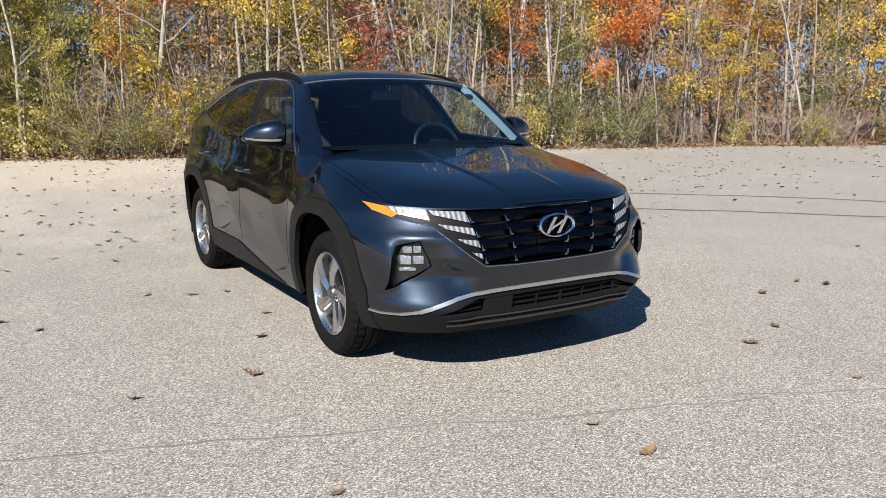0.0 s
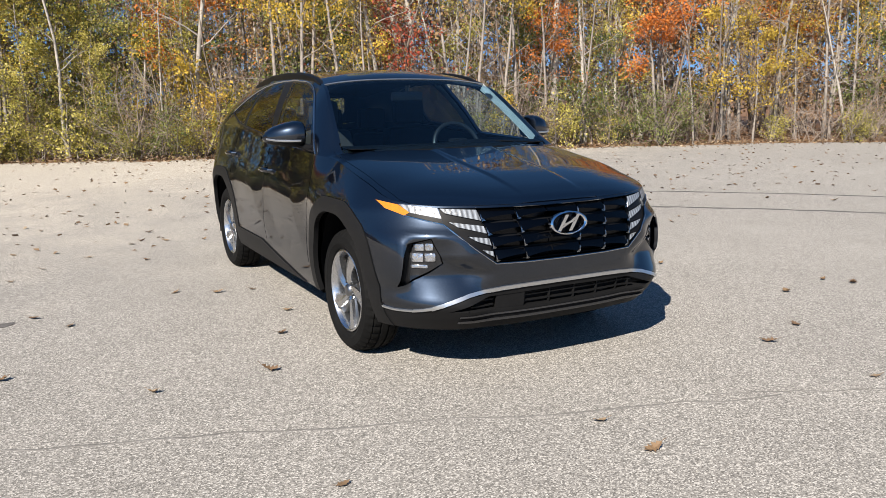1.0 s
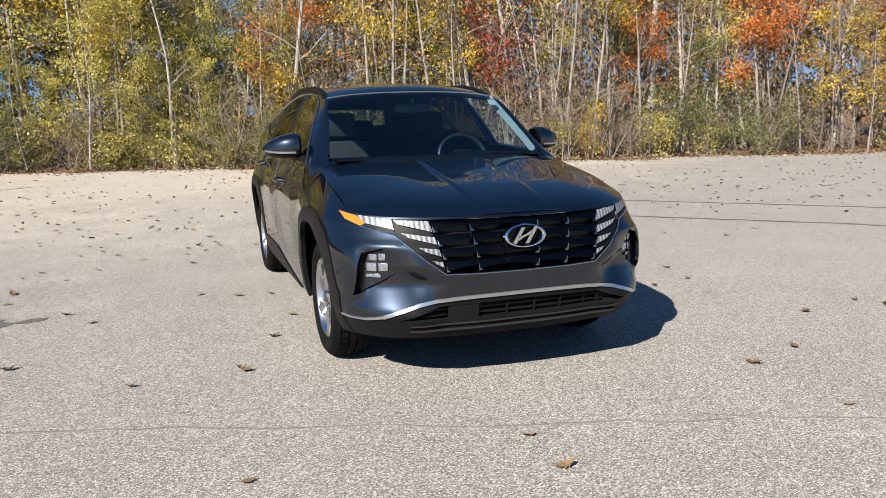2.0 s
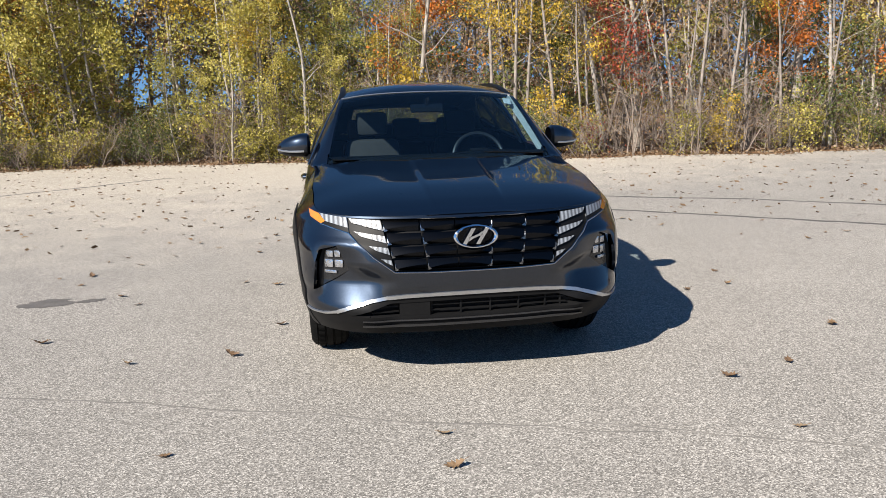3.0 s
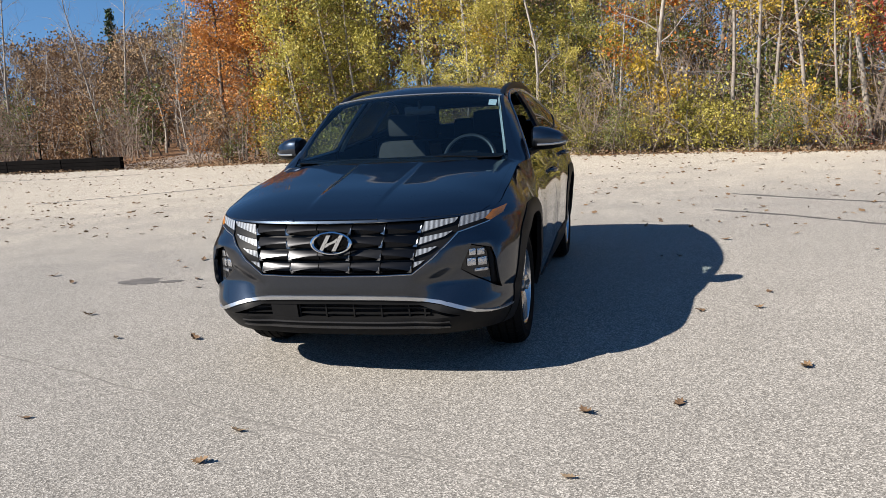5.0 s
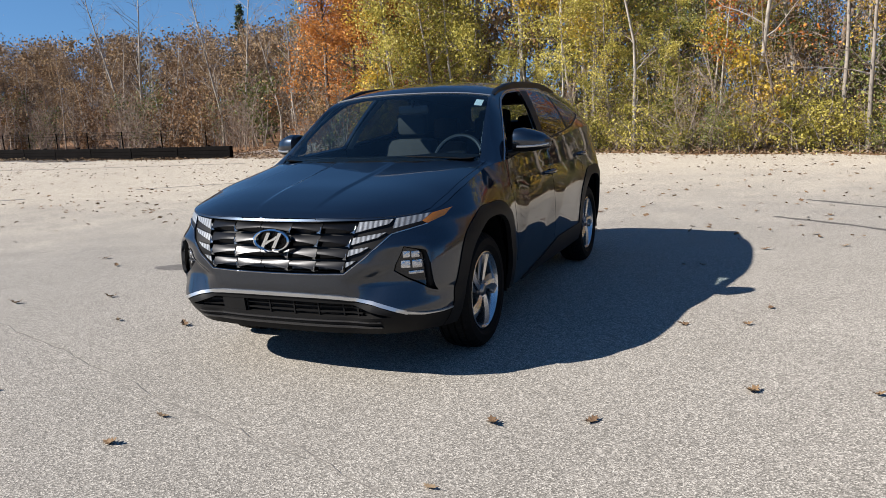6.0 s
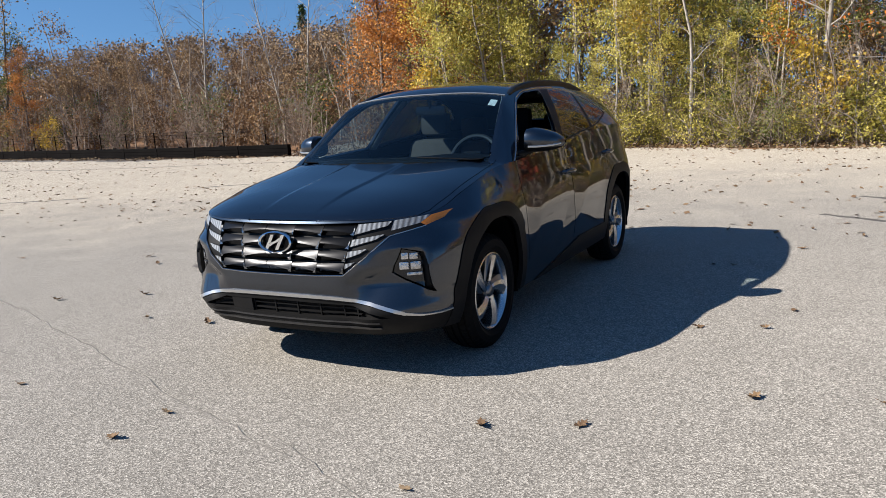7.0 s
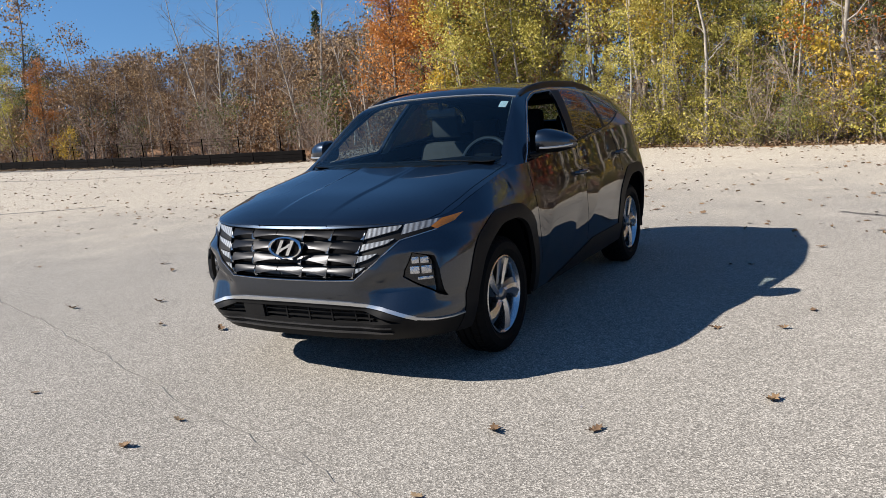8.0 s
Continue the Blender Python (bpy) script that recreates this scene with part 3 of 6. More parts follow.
fog_hole = cut(lower, [(0.72, 0.757), (0.812, 0.728), (0.836, 0.66), (0.854, 0.485), (0.80, 0.52), (0.725, 0.575), (0.655, 0.615), (0.672, 0.662)], "front", -2, -0.2)
drl = [cut(lamp_a, p, "front", -2, 0) for p in ([(0.484, 0.885), (0.648, 0.894), (0.632, 0.872), (0.467, 0.832)], [(0.458, 0.806), (0.624, 0.830), (0.588, 0.806), (0.447, 0.769)], [(0.448, 0.748), (0.554, 0.761), (0.514, 0.736), (0.437, 0.711)], [(0.433, 0.683), (0.493, 0.694), (0.466, 0.674), (0.427, 0.653)])]
fog_lens = cut(fog_hole, [(0.72, 0.749), (0.775, 0.728), (0.790, 0.70), (0.806, 0.526), (0.728, 0.579), (0.662, 0.617), (0.676, 0.66)], "front", -2, 0)
intake_hole = cut(lower, [(-0.1, 0.460), (0.45, 0.452), (0.66, 0.385), (0.52, 0.378), (-0.1, 0.375)], "front", -2, -0.3)
TRIM_LINE = [(-0.1, 0.496), (0.25, 0.495), (0.38, 0.491), (0.47, 0.482), (0.56, 0.463), (0.65, 0.435), (0.73, 0.408), (0.80, 0.391), (0.86, 0.386), (0.93, 0.396)]
strips, skirts = [], []
for (u0, z0), (u1, z1) in zip(TRIM_LINE, TRIM_LINE[1:]):
    h = 0.0092 if u1 < 0.75 else 0.006 if u1 < 0.84 else 0.004
    near = -0.3 if u0 < 0.7 else -0.2
    strips.append(cut(lower, [(u0, z0 + h), (u1, z1 + h), (u1, z1 - h), (u0, z0 - h)], "front", -2, near))
    skirts.append(cut(lower, [(u0, 0.1), (u0, z0 - h), (u1, z1 - h), (u1, 0.1)], "front", -2, -0.42))


def joined(pieces):
    """Several cut pieces as one sheet."""
    out = bmesh.new()
    for s in pieces:
        me = bpy.data.meshes.new("piece")
        s.to_mesh(me)
        s.free()
        out.from_mesh(me)
        bpy.data.meshes.remove(me)
    bmesh.ops.remove_doubles(out, verts=out.verts[:], dist=0.0015)
    out.normal_update()
    return out


skirt, strip = joined(skirts), joined(strips)
part("lower_bumper", flanged(mirrored(skirt), 0.05), CLADDING, CAR, "grey plastic lower bumper with a thin lip")
part("bumper_trim", flanged(shifted(mirrored(strip), 0.008), 0.015), SATIN, CAR, "satin silver bumper trim")

# side: windows, pillars, door gaps
glass_f = cut(upper, rounded([(0.58, 1.135), (0.83, 1.36), (1.04, 1.495), (1.22, 1.545), (1.57, 1.562), (1.37, 1.17)], 0.05), "side", 0.35)
glass_right = part("front_door_glass", flipped(glass_f), DOOR_GLASS, CAR, "clear front door glass")  # the driver's window is rolled down
glass_f.free()
pillar = cut(upper, [(1.37, 1.165), (1.575, 1.565), (1.755, 1.566), (1.465, 1.165)], "side", 0.35)
both_sides("centre_pillar", pillar, BLACK_PLASTIC, "black centre pillar")
glass_r = cut(upper, rounded([(1.465, 1.175), (1.755, 1.563), (2.10, 1.553), (2.285, 1.53), (2.215, 1.245)], 0.05), "side", 0.35)
rear_glasses = both_sides("rear_door_glass", glass_r, TINTED, "dark tinted rear door glass")
post = cut(upper, [(2.215, 1.235), (2.285, 1.53), (2.345, 1.52), (2.285, 1.245)], "side", 0.35)
both_sides("rear_pillar", post, BLACK_PLASTIC)
glass_q = cut(upper, rounded([(2.285, 1.255), (2.345, 1.52), (2.60, 1.455), (2.83, 1.34), (2.45, 1.27)], 0.05), "side", 0.35)
both_sides("quarter_glass", glass_q, TINTED, "dark tinted quarter glass")
sail = cut(upper, [(0.43, 1.10), (0.58, 1.135), (0.70, 1.255), (0.50, 1.15)], "side", 0.35)
both_sides("mirror_base", sail, GLOSS_BLACK)


def groove(bm, line, width=0.007, depth=0.012):
    """A panel gap along a line seen from the side: a sunken dark strip."""
    out = bmesh.new()
    for p, q in zip(line, line[1:]):
        p, q = Vector(p), Vector(q)
        n = Vector((q.y - p.y, p.x - q.x)).normalized() * width / 2
        s = cut(bm, [p + n, q + n, q - n, p - n], "side", 0.5)
        me = bpy.data.meshes.new("gap")
        s.to_mesh(me)
        s.free()
        out.from_mesh(me)
        bpy.data.meshes.remove(me)
    for v in out.verts:
        v.co.x -= depth
    return out


for line in ([(0.475, 1.09), (0.455, 0.90), (0.47, 0.72), (0.50, 0.44)], [(1.42, 1.15), (1.46, 0.95), (1.43, 0.44)], [(2.36, 1.20), (2.44, 1.00), (2.40, 0.86)]):
    gap = groove(lower, line)
    if gap.faces:
        both_sides("door_gap", gap, BLACK_PLASTIC)

# doors, each with its glass
front_doors = both_sides("front_door", flanged(cut(lower, [(0.479, 1.30), (0.459, 0.90), (0.474, 0.72), (0.504, 0.434), (1.426, 0.434), (1.456, 0.95), (1.40, 1.30)], "side", 0.5), 0.012), PAINT, "dark grey front door with a slanting crease")
rear_doors = both_sides("rear_door", flanged(cut(lower, [(1.40, 0.434), (1.40, 1.35), (2.31, 1.35), (2.437, 1.00), (2.397, 0.86), (2.25, 0.64), (2.20, 0.54), (1.60, 0.434)], "side", 0.5), 0.012), PAINT, "dark grey rear door with a slanting crease")
glass_right.parent = front_doors[1]
for glass, door in zip(rear_glasses, rear_doors):
    glass.parent = door

# bonnet, windscreen, roof
rear_glass = cut(upper, rounded([(-0.5, 1.30), (0.50, 1.30), (0.46, 1.465), (-0.46, 1.475)], 0.03), "front", 3.0, 9)
part("rear_window", mirrored(rear_glass), REAR_GLASS, CAR, "dark tinted rear window")
screen = cut(upper, [(-0.1, cowl_v(0) + 0.004), (0.20, cowl_v(0.20) + 0.004), (0.40, cowl_v(0.40) + 0.004), (0.60, cowl_v(0.60) + 0.004), (0.745, cowl_v(0.745) + 0.004), (0.612, 0.925), (0.35, 0.918), (-0.1, 0.905)], "top", 1.10, 1.70)
windscreen = part("windscreen", mirrored(screen), WINDSCREEN, CAR, "clear windscreen over a dark cabin")
rest = cut(upper, [(-0.1, cowl_v(0) - 0.014), (0.20, cowl_v(0.2) - 0.014), (0.40, cowl_v(0.4) - 0.014), (0.60, cowl_v(0.6) - 0.014), (0.745, cowl_v(0.745) - 0.014), (0.738, 0.40), (-0.1, 0.30)], "top", 1.05, 1.30)
hood = cut(upper, [(-0.1, -0.95), (0.62, -0.95), (0.715, -0.72), (0.785, -0.58), (0.795, -0.3), (0.785, 0.36), (0.70, 0.42), (-0.1, 0.42)], "top", 0.85, 1.20)
part("bonnet", flanged(shifted(mirrored(hood), 0.003), 0.010), PAINT, CAR, "dark grey bonnet with two raised creases")
rest.free()
rows, bm = [], bmesh.new()
for u in np.linspace(-0.755, 0.755, 41):
    c = cowl_v(u)
    h = hood_height(abs(u), c - 0.035)
    rows.append([bm.verts.new((u, v, z)) for v, z in ((c - 0.05, h - 0.020), (c - 0.026, h - 0.018), (c - 0.012, h - 0.014), (c + 0.008, screen_height(u, c + 0.008) - 0.004), (c + 0.05, screen_height(u, c + 0.05) - 0.012))])
grid(bm, rows)
bmesh.ops.recalc_face_normals(bm, faces=bm.faces[:])
part("cowl", bm, COWL, CAR, "black plastic cowl below the windscreen")
part("roof_shell", flanged(mirrored(upper), 0.02), PAINT, CAR)
part("body", flanged(mirrored(lower), 0.02), PAINT, CAR)
for bm_, name, mat in ((grille_hole, "grille_backing", BLACK_PLASTIC), (intake_hole, "intake_backing", BLACK_PLASTIC)):
    for v in bm_.verts:
        v.co.y += 0.045
    part(name, mirrored(bm_), mat, CAR)
for v in lamp_a.verts:
    v.co.y += 0.012
for v in fog_hole.verts:
    v.co.y += 0.035
    v.co.x -= 0.02
for v in fog_lens.verts:
    v.co.y += 0.018
    v.co.x -= 0.008
housings = both_sides("headlamp", lamp_a, BLACK_PLASTIC, "black headlamp housing")
for lens in drl:
    twin = flipped(lens)
    part("running_light", flanged(lens, 0.02), LENS_WHITE, housings[0], "frosted white running light")
    part("running_light", flanged(twin, 0.02), LENS_WHITE, housings[1], "frosted white running light")
both_sides("upper_lamp_lens", flanged(lamp_b, 0.015), LENS_WHITE, "frosted white lamp lens")
both_sides("lamp_shade_strip", flanged(lamp_c, 0.01), BLACK_PLASTIC)
both_sides("turn_signal", flanged(amber, 0.015), AMBER, "amber turn signal lens")
pockets = both_sides("fog_lamp_pocket", fog_hole, BLACK_PLASTIC, "black recess round the fog lamp")
twin = flipped(fog_lens)
part("fog_lamp_glass", flanged(fog_lens, 0.02), LAMP_GLASS, pockets[0], "clear fog lamp cover")
part("fog_lamp_glass", flanged(twin, 0.02), LAMP_GLASS, pockets[1], "clear fog lamp cover")


def ring_of(bm, profile, segments=48, lugs=()):
    """Turns a profile of (x, radius) round the axle; the profile's points in lugs are notched at every third step."""
    rings = []
    for i in range(segments):
        a = 2 * math.pi * i / segments
        rows_ = [(x, r - (0.008 if j in lugs and i % 3 == 0 else 0)) for j, (x, r) in enumerate(profile)]
        rings.append([bm.verts.new((x, r * math.sin(a), r * math.cos(a))) for x, r in rows_])
    for i in range(segments):
        p, q = rings[i], rings[(i + 1) % segments]
        for j in range(len(profile) - 1):
            bm.faces.new((p[j], p[j + 1], q[j + 1], q[j]))
    bmesh.ops.recalc_face_normals(bm, faces=bm.faces[:])


def wheel(u, v, side):
    hub = new("wheel")
    hub.parent = CAR
    hub.matrix_local = pose(u, v, 0.355, 0, 0, 0 if side > 0 else 180) @ Matrix.Diagonal((1, 0.976, 0.976, 1))
    hub["label"] = "black tyre on a silver five-spoke alloy wheel"
    bm = bmesh.new()
    ring_of(bm, [(0.075, 0.240), (0.100, 0.252), (0.116, 0.28), (0.112, 0.325), (0.095, 0.347), (0.075, 0.358), (0.072, 0.350), (0.066, 0.350), (0.063, 0.361), (0.03, 0.363), (0.028, 0.353), (0.018, 0.353), (0.016, 0.364), (-0.016, 0.364), (-0.018, 0.353), (-0.028, 0.353), (-0.03, 0.363), (-0.063, 0.361), (-0.066, 0.350), (-0.072, 0.350), (-0.075, 0.358), (-0.095, 0.347), (-0.115, 0.31), (-0.11, 0.25), (-0.09, 0.238)], 132, (4, 5, 8, 9, 17, 20))
    part("tyre", bm, RUBBER, hub, "black rubber tyre", sharp=30)
    bm = bmesh.new()
    ring_of(bm, [(0.078, 0.243), (0.098, 0.243), (0.101, 0.235), (0.092, 0.225), (0.05, 0.216), (-0.09, 0.21), (-0.09, 0.237)], 56)
    part("rim", bm, ALLOY, hub)
    bm = bmesh.new()
    ring_of(bm, [(-0.02, 0.02), (-0.02, 0.195), (-0.03, 0.195)], 40)
    part("brake_disc", bm, BLACK_PLASTIC, hub)
    for i in range(5):
        # a broad twisted blade: a proud bright face, a lower wing beside it and deep flanks
        bm, wing = bmesh.new(), bmesh.new()
        a = 2 * math.pi * i / 5
        rows, low = [], []
        for r, w0, w1, x in ((0.030, -0.016, 0.020, 0.080), (0.065, -0.020, 0.028, 0.090), (0.12, -0.020, 0.044, 0.095), (0.18, -0.018, 0.068, 0.096), (0.226, -0.014, 0.096, 0.094)):
            def at(w, dx, turn=0.30 * (r - 0.03) / 0.2, r=r, x=x):
                c, n = math.cos(a + turn), math.sin(a + turn)
                return (x + dx, r * n + w * c, r * c - w * n)
            rows.append([bm.verts.new(at(w, dx)) for w, dx in ((w0, -0.050), (w0, -0.004), (w0 * 0.6 + w1 * 0.4, 0.003), (w1, -0.010), (w1, -0.050))])
            low.append([wing.verts.new(at(w, dx)) for w, dx in ((w0 - 0.034 * r / 0.2, -0.060), (w0 - 0.034 * r / 0.2, -0.030), (w0, -0.022))])
        grid(bm, rows)
        grid(wing, low)
        for q in (bm, wing):
            bmesh.ops.recalc_face_normals(q, faces=q.faces[:])
        blade = part("spoke", bm, ALLOY, hub, sharp=12)
        part("spoke_wing", wing, ALLOY_SHADED, blade, "wing of the spoke in a shaded alloy colour", sharp=12)
    for i in range(5):
        bm = bmesh.new()
        a = 2 * math.pi * (i + 0.5) / 5
        bmesh.ops.create_cone(bm, cap_ends=True, segments=6, radius1=0.010, radius2=0.008, depth=0.02, matrix=pose(0.075, 0.055 * math.sin(a), 0.055 * math.cos(a), 0, 90, 0))
        part("wheel_nut", bm, ALLOY_SHADED, hub, smooth=False)
    bm = bmesh.new()
    ring_of(bm, [(0.04, 0.066), (0.070, 0.064), (0.074, 0.044), (0.092, 0.034), (0.097, 0.026), (0.096, 0.001)], 30)
    part("hub_cap", bm, ALLOY_SHADED, hub)
    return hub


for v in (0.0, 2.755):
    wheel(0.782, v, 1)
    wheel(-0.782, v, -1)

# dark inner wheel wells and floor pan
for v0, v1 in ((-0.46, 0.42), (2.30, 3.20)):
    for s in (1, -1):
        bm = bmesh.new()
        pts = [(v0, 0.385), (v0, 0.52), (v0 + 0.12, 0.74), (v0 + 0.3, 0.85), (v1 - 0.3, 0.85), (v1 - 0.12, 0.74), (v1, 0.52), (v1, 0.25)]
        a = [bm.verts.new((s * 0.875, p, q)) for p, q in pts]
        b = [bm.verts.new((s * 0.58, p, q)) for p, q in pts]
        grid(bm, [a, b])
        bm.faces.new(b)
        part("wheel_well", bm, BLACK_PLASTIC, CAR)
bm = bmesh.new()
box(bm, -0.60, 0.60, -0.58, 3.5, 0.27, 0.34, 0.02)
box(bm, -0.89, 0.89, 0.42, 2.26, 0.28, 0.36, 0.02)
box(bm, -0.80, 0.80, 3.2, 3.55, 0.29, 0.40, 0.02)
box(bm, -0.64, 0.64, -0.62, 3.5, 0.288, 0.32, 0.01)
box(bm, -0.62, 0.62, -0.74, -0.46, 0.37, 0.60, 0.01)
box(bm, -0.60, 0.60, -0.66, -0.46, 0.29, 0.38, 0.01)
for s in (1, -1):
    box(bm, s * 0.69 - 0.09, s * 0.69 + 0.09, -0.60, -0.47, 0.40, 0.80, 0.01)
box(bm, -0.84, 0.84, 0.44, 0.48, 0.30, 1.02, 0.01)
box(bm, -0.84, 0.84, 2.22, 2.26, 0.30, 0.70, 0.01)
part("floor_pan", bm, BLACK_PLASTIC, CAR)


# ---- the car's front: grille, emblem, intake ----
def nose_v(u, z):
    """Where the smooth nose lies at half-width u and height z."""
    f = min(abs(u) / half_width(z), 0.9999) ** nose_p(z)
    v = nose_front(z) + NOSE_D * (1 - (1 - f) ** (1 / nose_p(z)))
    return v - cheek(u, v, z)


grille = new("grille")
grille.parent = CAR
grille["label"] = "dark chrome grille of faceted blades"
ROWS_Z = (0.886, 0.822, 0.754, 0.688, 0.622)
COLUMNS_U = (-0.475, -0.285, -0.100, 0.100, 0.285, 0.475)
for i in range(4):
    z1, z0 = ROWS_Z[i] - 0.004, ROWS_Z[i + 1] + 0.004
    shrink = 1 - 0.034 * i
    for j in range(5):
        ua, ub = COLUMNS_U[j] * shrink + 0.003, COLUMNS_U[j + 1] * shrink - 0.003
        out = -1 if j < 2 else 1
        if out < 0:
            ua, ub = ub, ua
        bm = bmesh.new()

        def at(t, s, d):
            u = ua + (ub - ua) * t
            z = z1 + (z0 - z1) * s
            return bm.verts.new((u, nose_v(u, z) + 0.012 - d, z))
        # a face that leans back at its top, a scalloped lower edge, and a sunken underside
        rows = []
        for t in (0, 0.25, 0.5, 0.75, 0.92, 1.0):
            edge = 0.44 + 0.36 * t ** 1.8
            rows.append([at(t, q, d) for q, d in ((0, -0.006), (edge * 0.45, 0.004), (edge * 0.8, 0.008), (edge, 0.009 + 0.003 * t), (edge + 0.06, -0.016), (1.0, -0.026))])
        grid(bm, rows)
        bmesh.ops.recalc_face_normals(bm, faces=bm.faces[:])
        part("blade", bm, DARK_CHROME, grille, sharp=30)
        bm = bmesh.new()
        q = [at(0.86, 0.88, 0.009), at(0.965, 0.66, 0.013), at(0.985, 0.30, 0.012), at(1.005, 0.34, 0.014), at(1.005, 0.70, 0.015), at(0.985, 0.95, 0.010)]
        bm.faces.new(q)
        bmesh.ops.solidify(bm, geom=bm.faces[:], thickness=0.006)
        part("blade_tip", bm, BLADE_TIP, grille, "bright chrome blade tip", smooth=False)
for s in (1, -1):
    bm = bmesh.new()
    tube(bm, [(s * u, nose_v(u, z) + 0.004, z) for u, z in ((0.0, 0.890), (0.25, 0.891), (0.487, 0.895))], 0.004, 6)
    part("grille_frame", bm, SMOKED_CHROME, grille, "thin chrome strip along the grille")
    bm = bmesh.new()
    tube(bm, [(s * u, nose_v(u, z) - 0.002, z) for u, z in ((0.0, 0.613), (0.25, 0.615), (0.425, 0.621), (0.53, 0.70), (0.61, 0.775), (0.651, 0.82), (0.72, 0.838), (0.794, 0.858))], 0.004, 6)
    part("grille_frame", bm, SMOKED_CHROME, grille)

emblem = new("emblem")
emblem.parent = CAR
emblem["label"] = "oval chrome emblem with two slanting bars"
bm = bmesh.new()
ring = []
for k in range(48):
    a = 2 * math.pi * k / 48
    c, s_ = math.cos(a), math.sin(a)
    ring.append([bm.verts.new((0.110 * c * f, -0.916 + dy - 0.12 * (0.795 - (0.795 + 0.06 * s_ * f)), 0.795 + 0.056 * s_ * f)) for f, dy in ((1.08, 0.012), (1.06, -0.004), (0.97, -0.009), (0.89, -0.003), (0.87, 0.010))])
ring.append(ring[0])
grid(bm, ring)
bmesh.ops.recalc_face_normals(bm, faces=bm.faces[:])
part("oval_ring", bm, CHROME, emblem)
for x, dx in ((-0.036, 0.025), (0.036, 0.025)):
    bm = bmesh.new()
    quad = [(x - dx - 0.011, 0.753), (x - dx + 0.011, 0.753), (x + dx + 0.011, 0.837), (x + dx - 0.011, 0.837)]
    lo = [bm.verts.new((px, -0.900, pz)) for px, pz in quad]
    hi = [bm.verts.new((px, -0.919, pz)) for px, pz in quad]
    bm.faces.new(hi)
    for a in range(4):
        bm.faces.new((lo[a], lo[(a + 1) % 4], hi[(a + 1) % 4], hi[a]))
    bmesh.ops.recalc_face_normals(bm, faces=bm.faces[:])
    part("slanting_bar", bm, CHROME, emblem)
bm = bmesh.new()
rows = [[bm.verts.new((x, -0.903 + d, 0.795 + 0.42 * x + w)) for d, w in ((0, -h), (-0.016, -h), (-0.016, h), (0, h), (0, -h))] for x, h in ((-0.036, 0.011), (-0.012, 0.006), (0.012, 0.006), (0.036, 0.011))]
grid(bm, rows)
bmesh.ops.recalc_face_normals(bm, faces=bm.faces[:])
part("link", bm, CHROME, emblem, smooth=False)
bm = bmesh.new()
lo = [bm.verts.new((0.108 * math.cos(a), -0.893, 0.795 + 0.055 * math.sin(a))) for a in np.linspace(0, 2 * math.pi, 32, endpoint=False)]
bm.faces.new(lo)
bmesh.ops.solidify(bm, geom=bm.faces[:], thickness=0.012)
part("badge_plate", bm, GLOSS_BLACK, emblem, smooth=False)

intake = new("lower_intake")
intake.parent = CAR
intake["label"] = "black lower air intake with thin slats"


def bar(name, u0, u1, z0, z1, d, mat, thick=0.012):
    """A strip that follows the nose."""
    bm = bmesh.new()
    n = max(2, int(abs(u1 - u0) / 0.06))
    rows = []
    for k in range(n + 1):
        u = u0 + (u1 - u0) * k / n
        v0, v1 = nose_v(u, z0) + d, nose_v(u, z1) + d
        rows.append([bm.verts.new(p) for p in ((u, v1 + thick, z1), (u, v1, z1), (u, v0, z0), (u, v0 + thick, z0), (u, v1 + thick, z1))])
    grid(bm, rows)
    bm.faces.new([rows[0][k] for k in range(4)])
    bm.faces.new([rows[-1][k] for k in range(4)])
    bmesh.ops.recalc_face_normals(bm, faces=bm.faces[:])
    part(name, bm, mat, intake, smooth=False)


for z in (0.402, 0.432):
    bar("slat", -0.235, 0.50, z - 0.004, z + 0.004, 0.018, CLADDING)
    bar("slat", -0.55, -0.41, z - 0.004, z + 0.004, 0.018, CLADDING)
for u in (-0.235, -0.08, 0.08, 0.235, 0.385, 0.47):
    bar("upright", u - 0.004, u + 0.004, 0.378, 0.458, 0.016, CLADDING)
bar("sensor_panel", -0.405, -0.245, 0.376, 0.458, 0.004, CLADDING)
for z0, z1, d in ((0.350, 0.357, -0.008), (0.318, 0.328, -0.016)):
    bar("lip", -0.60, 0.60, z0, z1, d, LIT_LIP, 0.03)

for s, pocket in zip((1, -1), pockets):
    for z0, z1, u0, u1 in ((0.690, 0.728, 0.700, 0.733), (0.688, 0.724, 0.738, 0.776), (0.634, 0.676, 0.688, 0.732), (0.632, 0.676, 0.740, 0.786), (0.600, 0.618, 0.722, 0.790)):
        bm = bmesh.new()
        vv = nose_v((u0 + u1) / 2, z0)
        box(bm, u0, u1, vv + 0.012, vv + 0.05, z0, z1, 0.006)
        slope = (nose_v(u1, z0) - nose_v(u0, z0)) / (u1 - u0)
        for v in bm.verts:
            v.co.y += (v.co.x - (u0 + u1) / 2) * slope
            v.co.x *= s
        bmesh.ops.recalc_face_normals(bm, faces=bm.faces[:])
        part("reflector", bm, REFLECTOR, pocket)


# ---- the car's sides: mirrors, rails, handles, trim ----
def side_u(v, z):
    """Half the width of the glasshouse side at (v, z)."""
    us, zs = shoulder_u(v), belt_z(v)
    uc = min(corner_u(v), us * 0.955)
    zc = max(top_height(uc, v), zs + 0.003)
    t = min(max((z - zs) / (zc - zs), 0), 1)
    return us + (uc - us) * t + 0.020 * math.sin(math.pi * t) * min(max((v - 0.2) / 0.4, 0), 1)


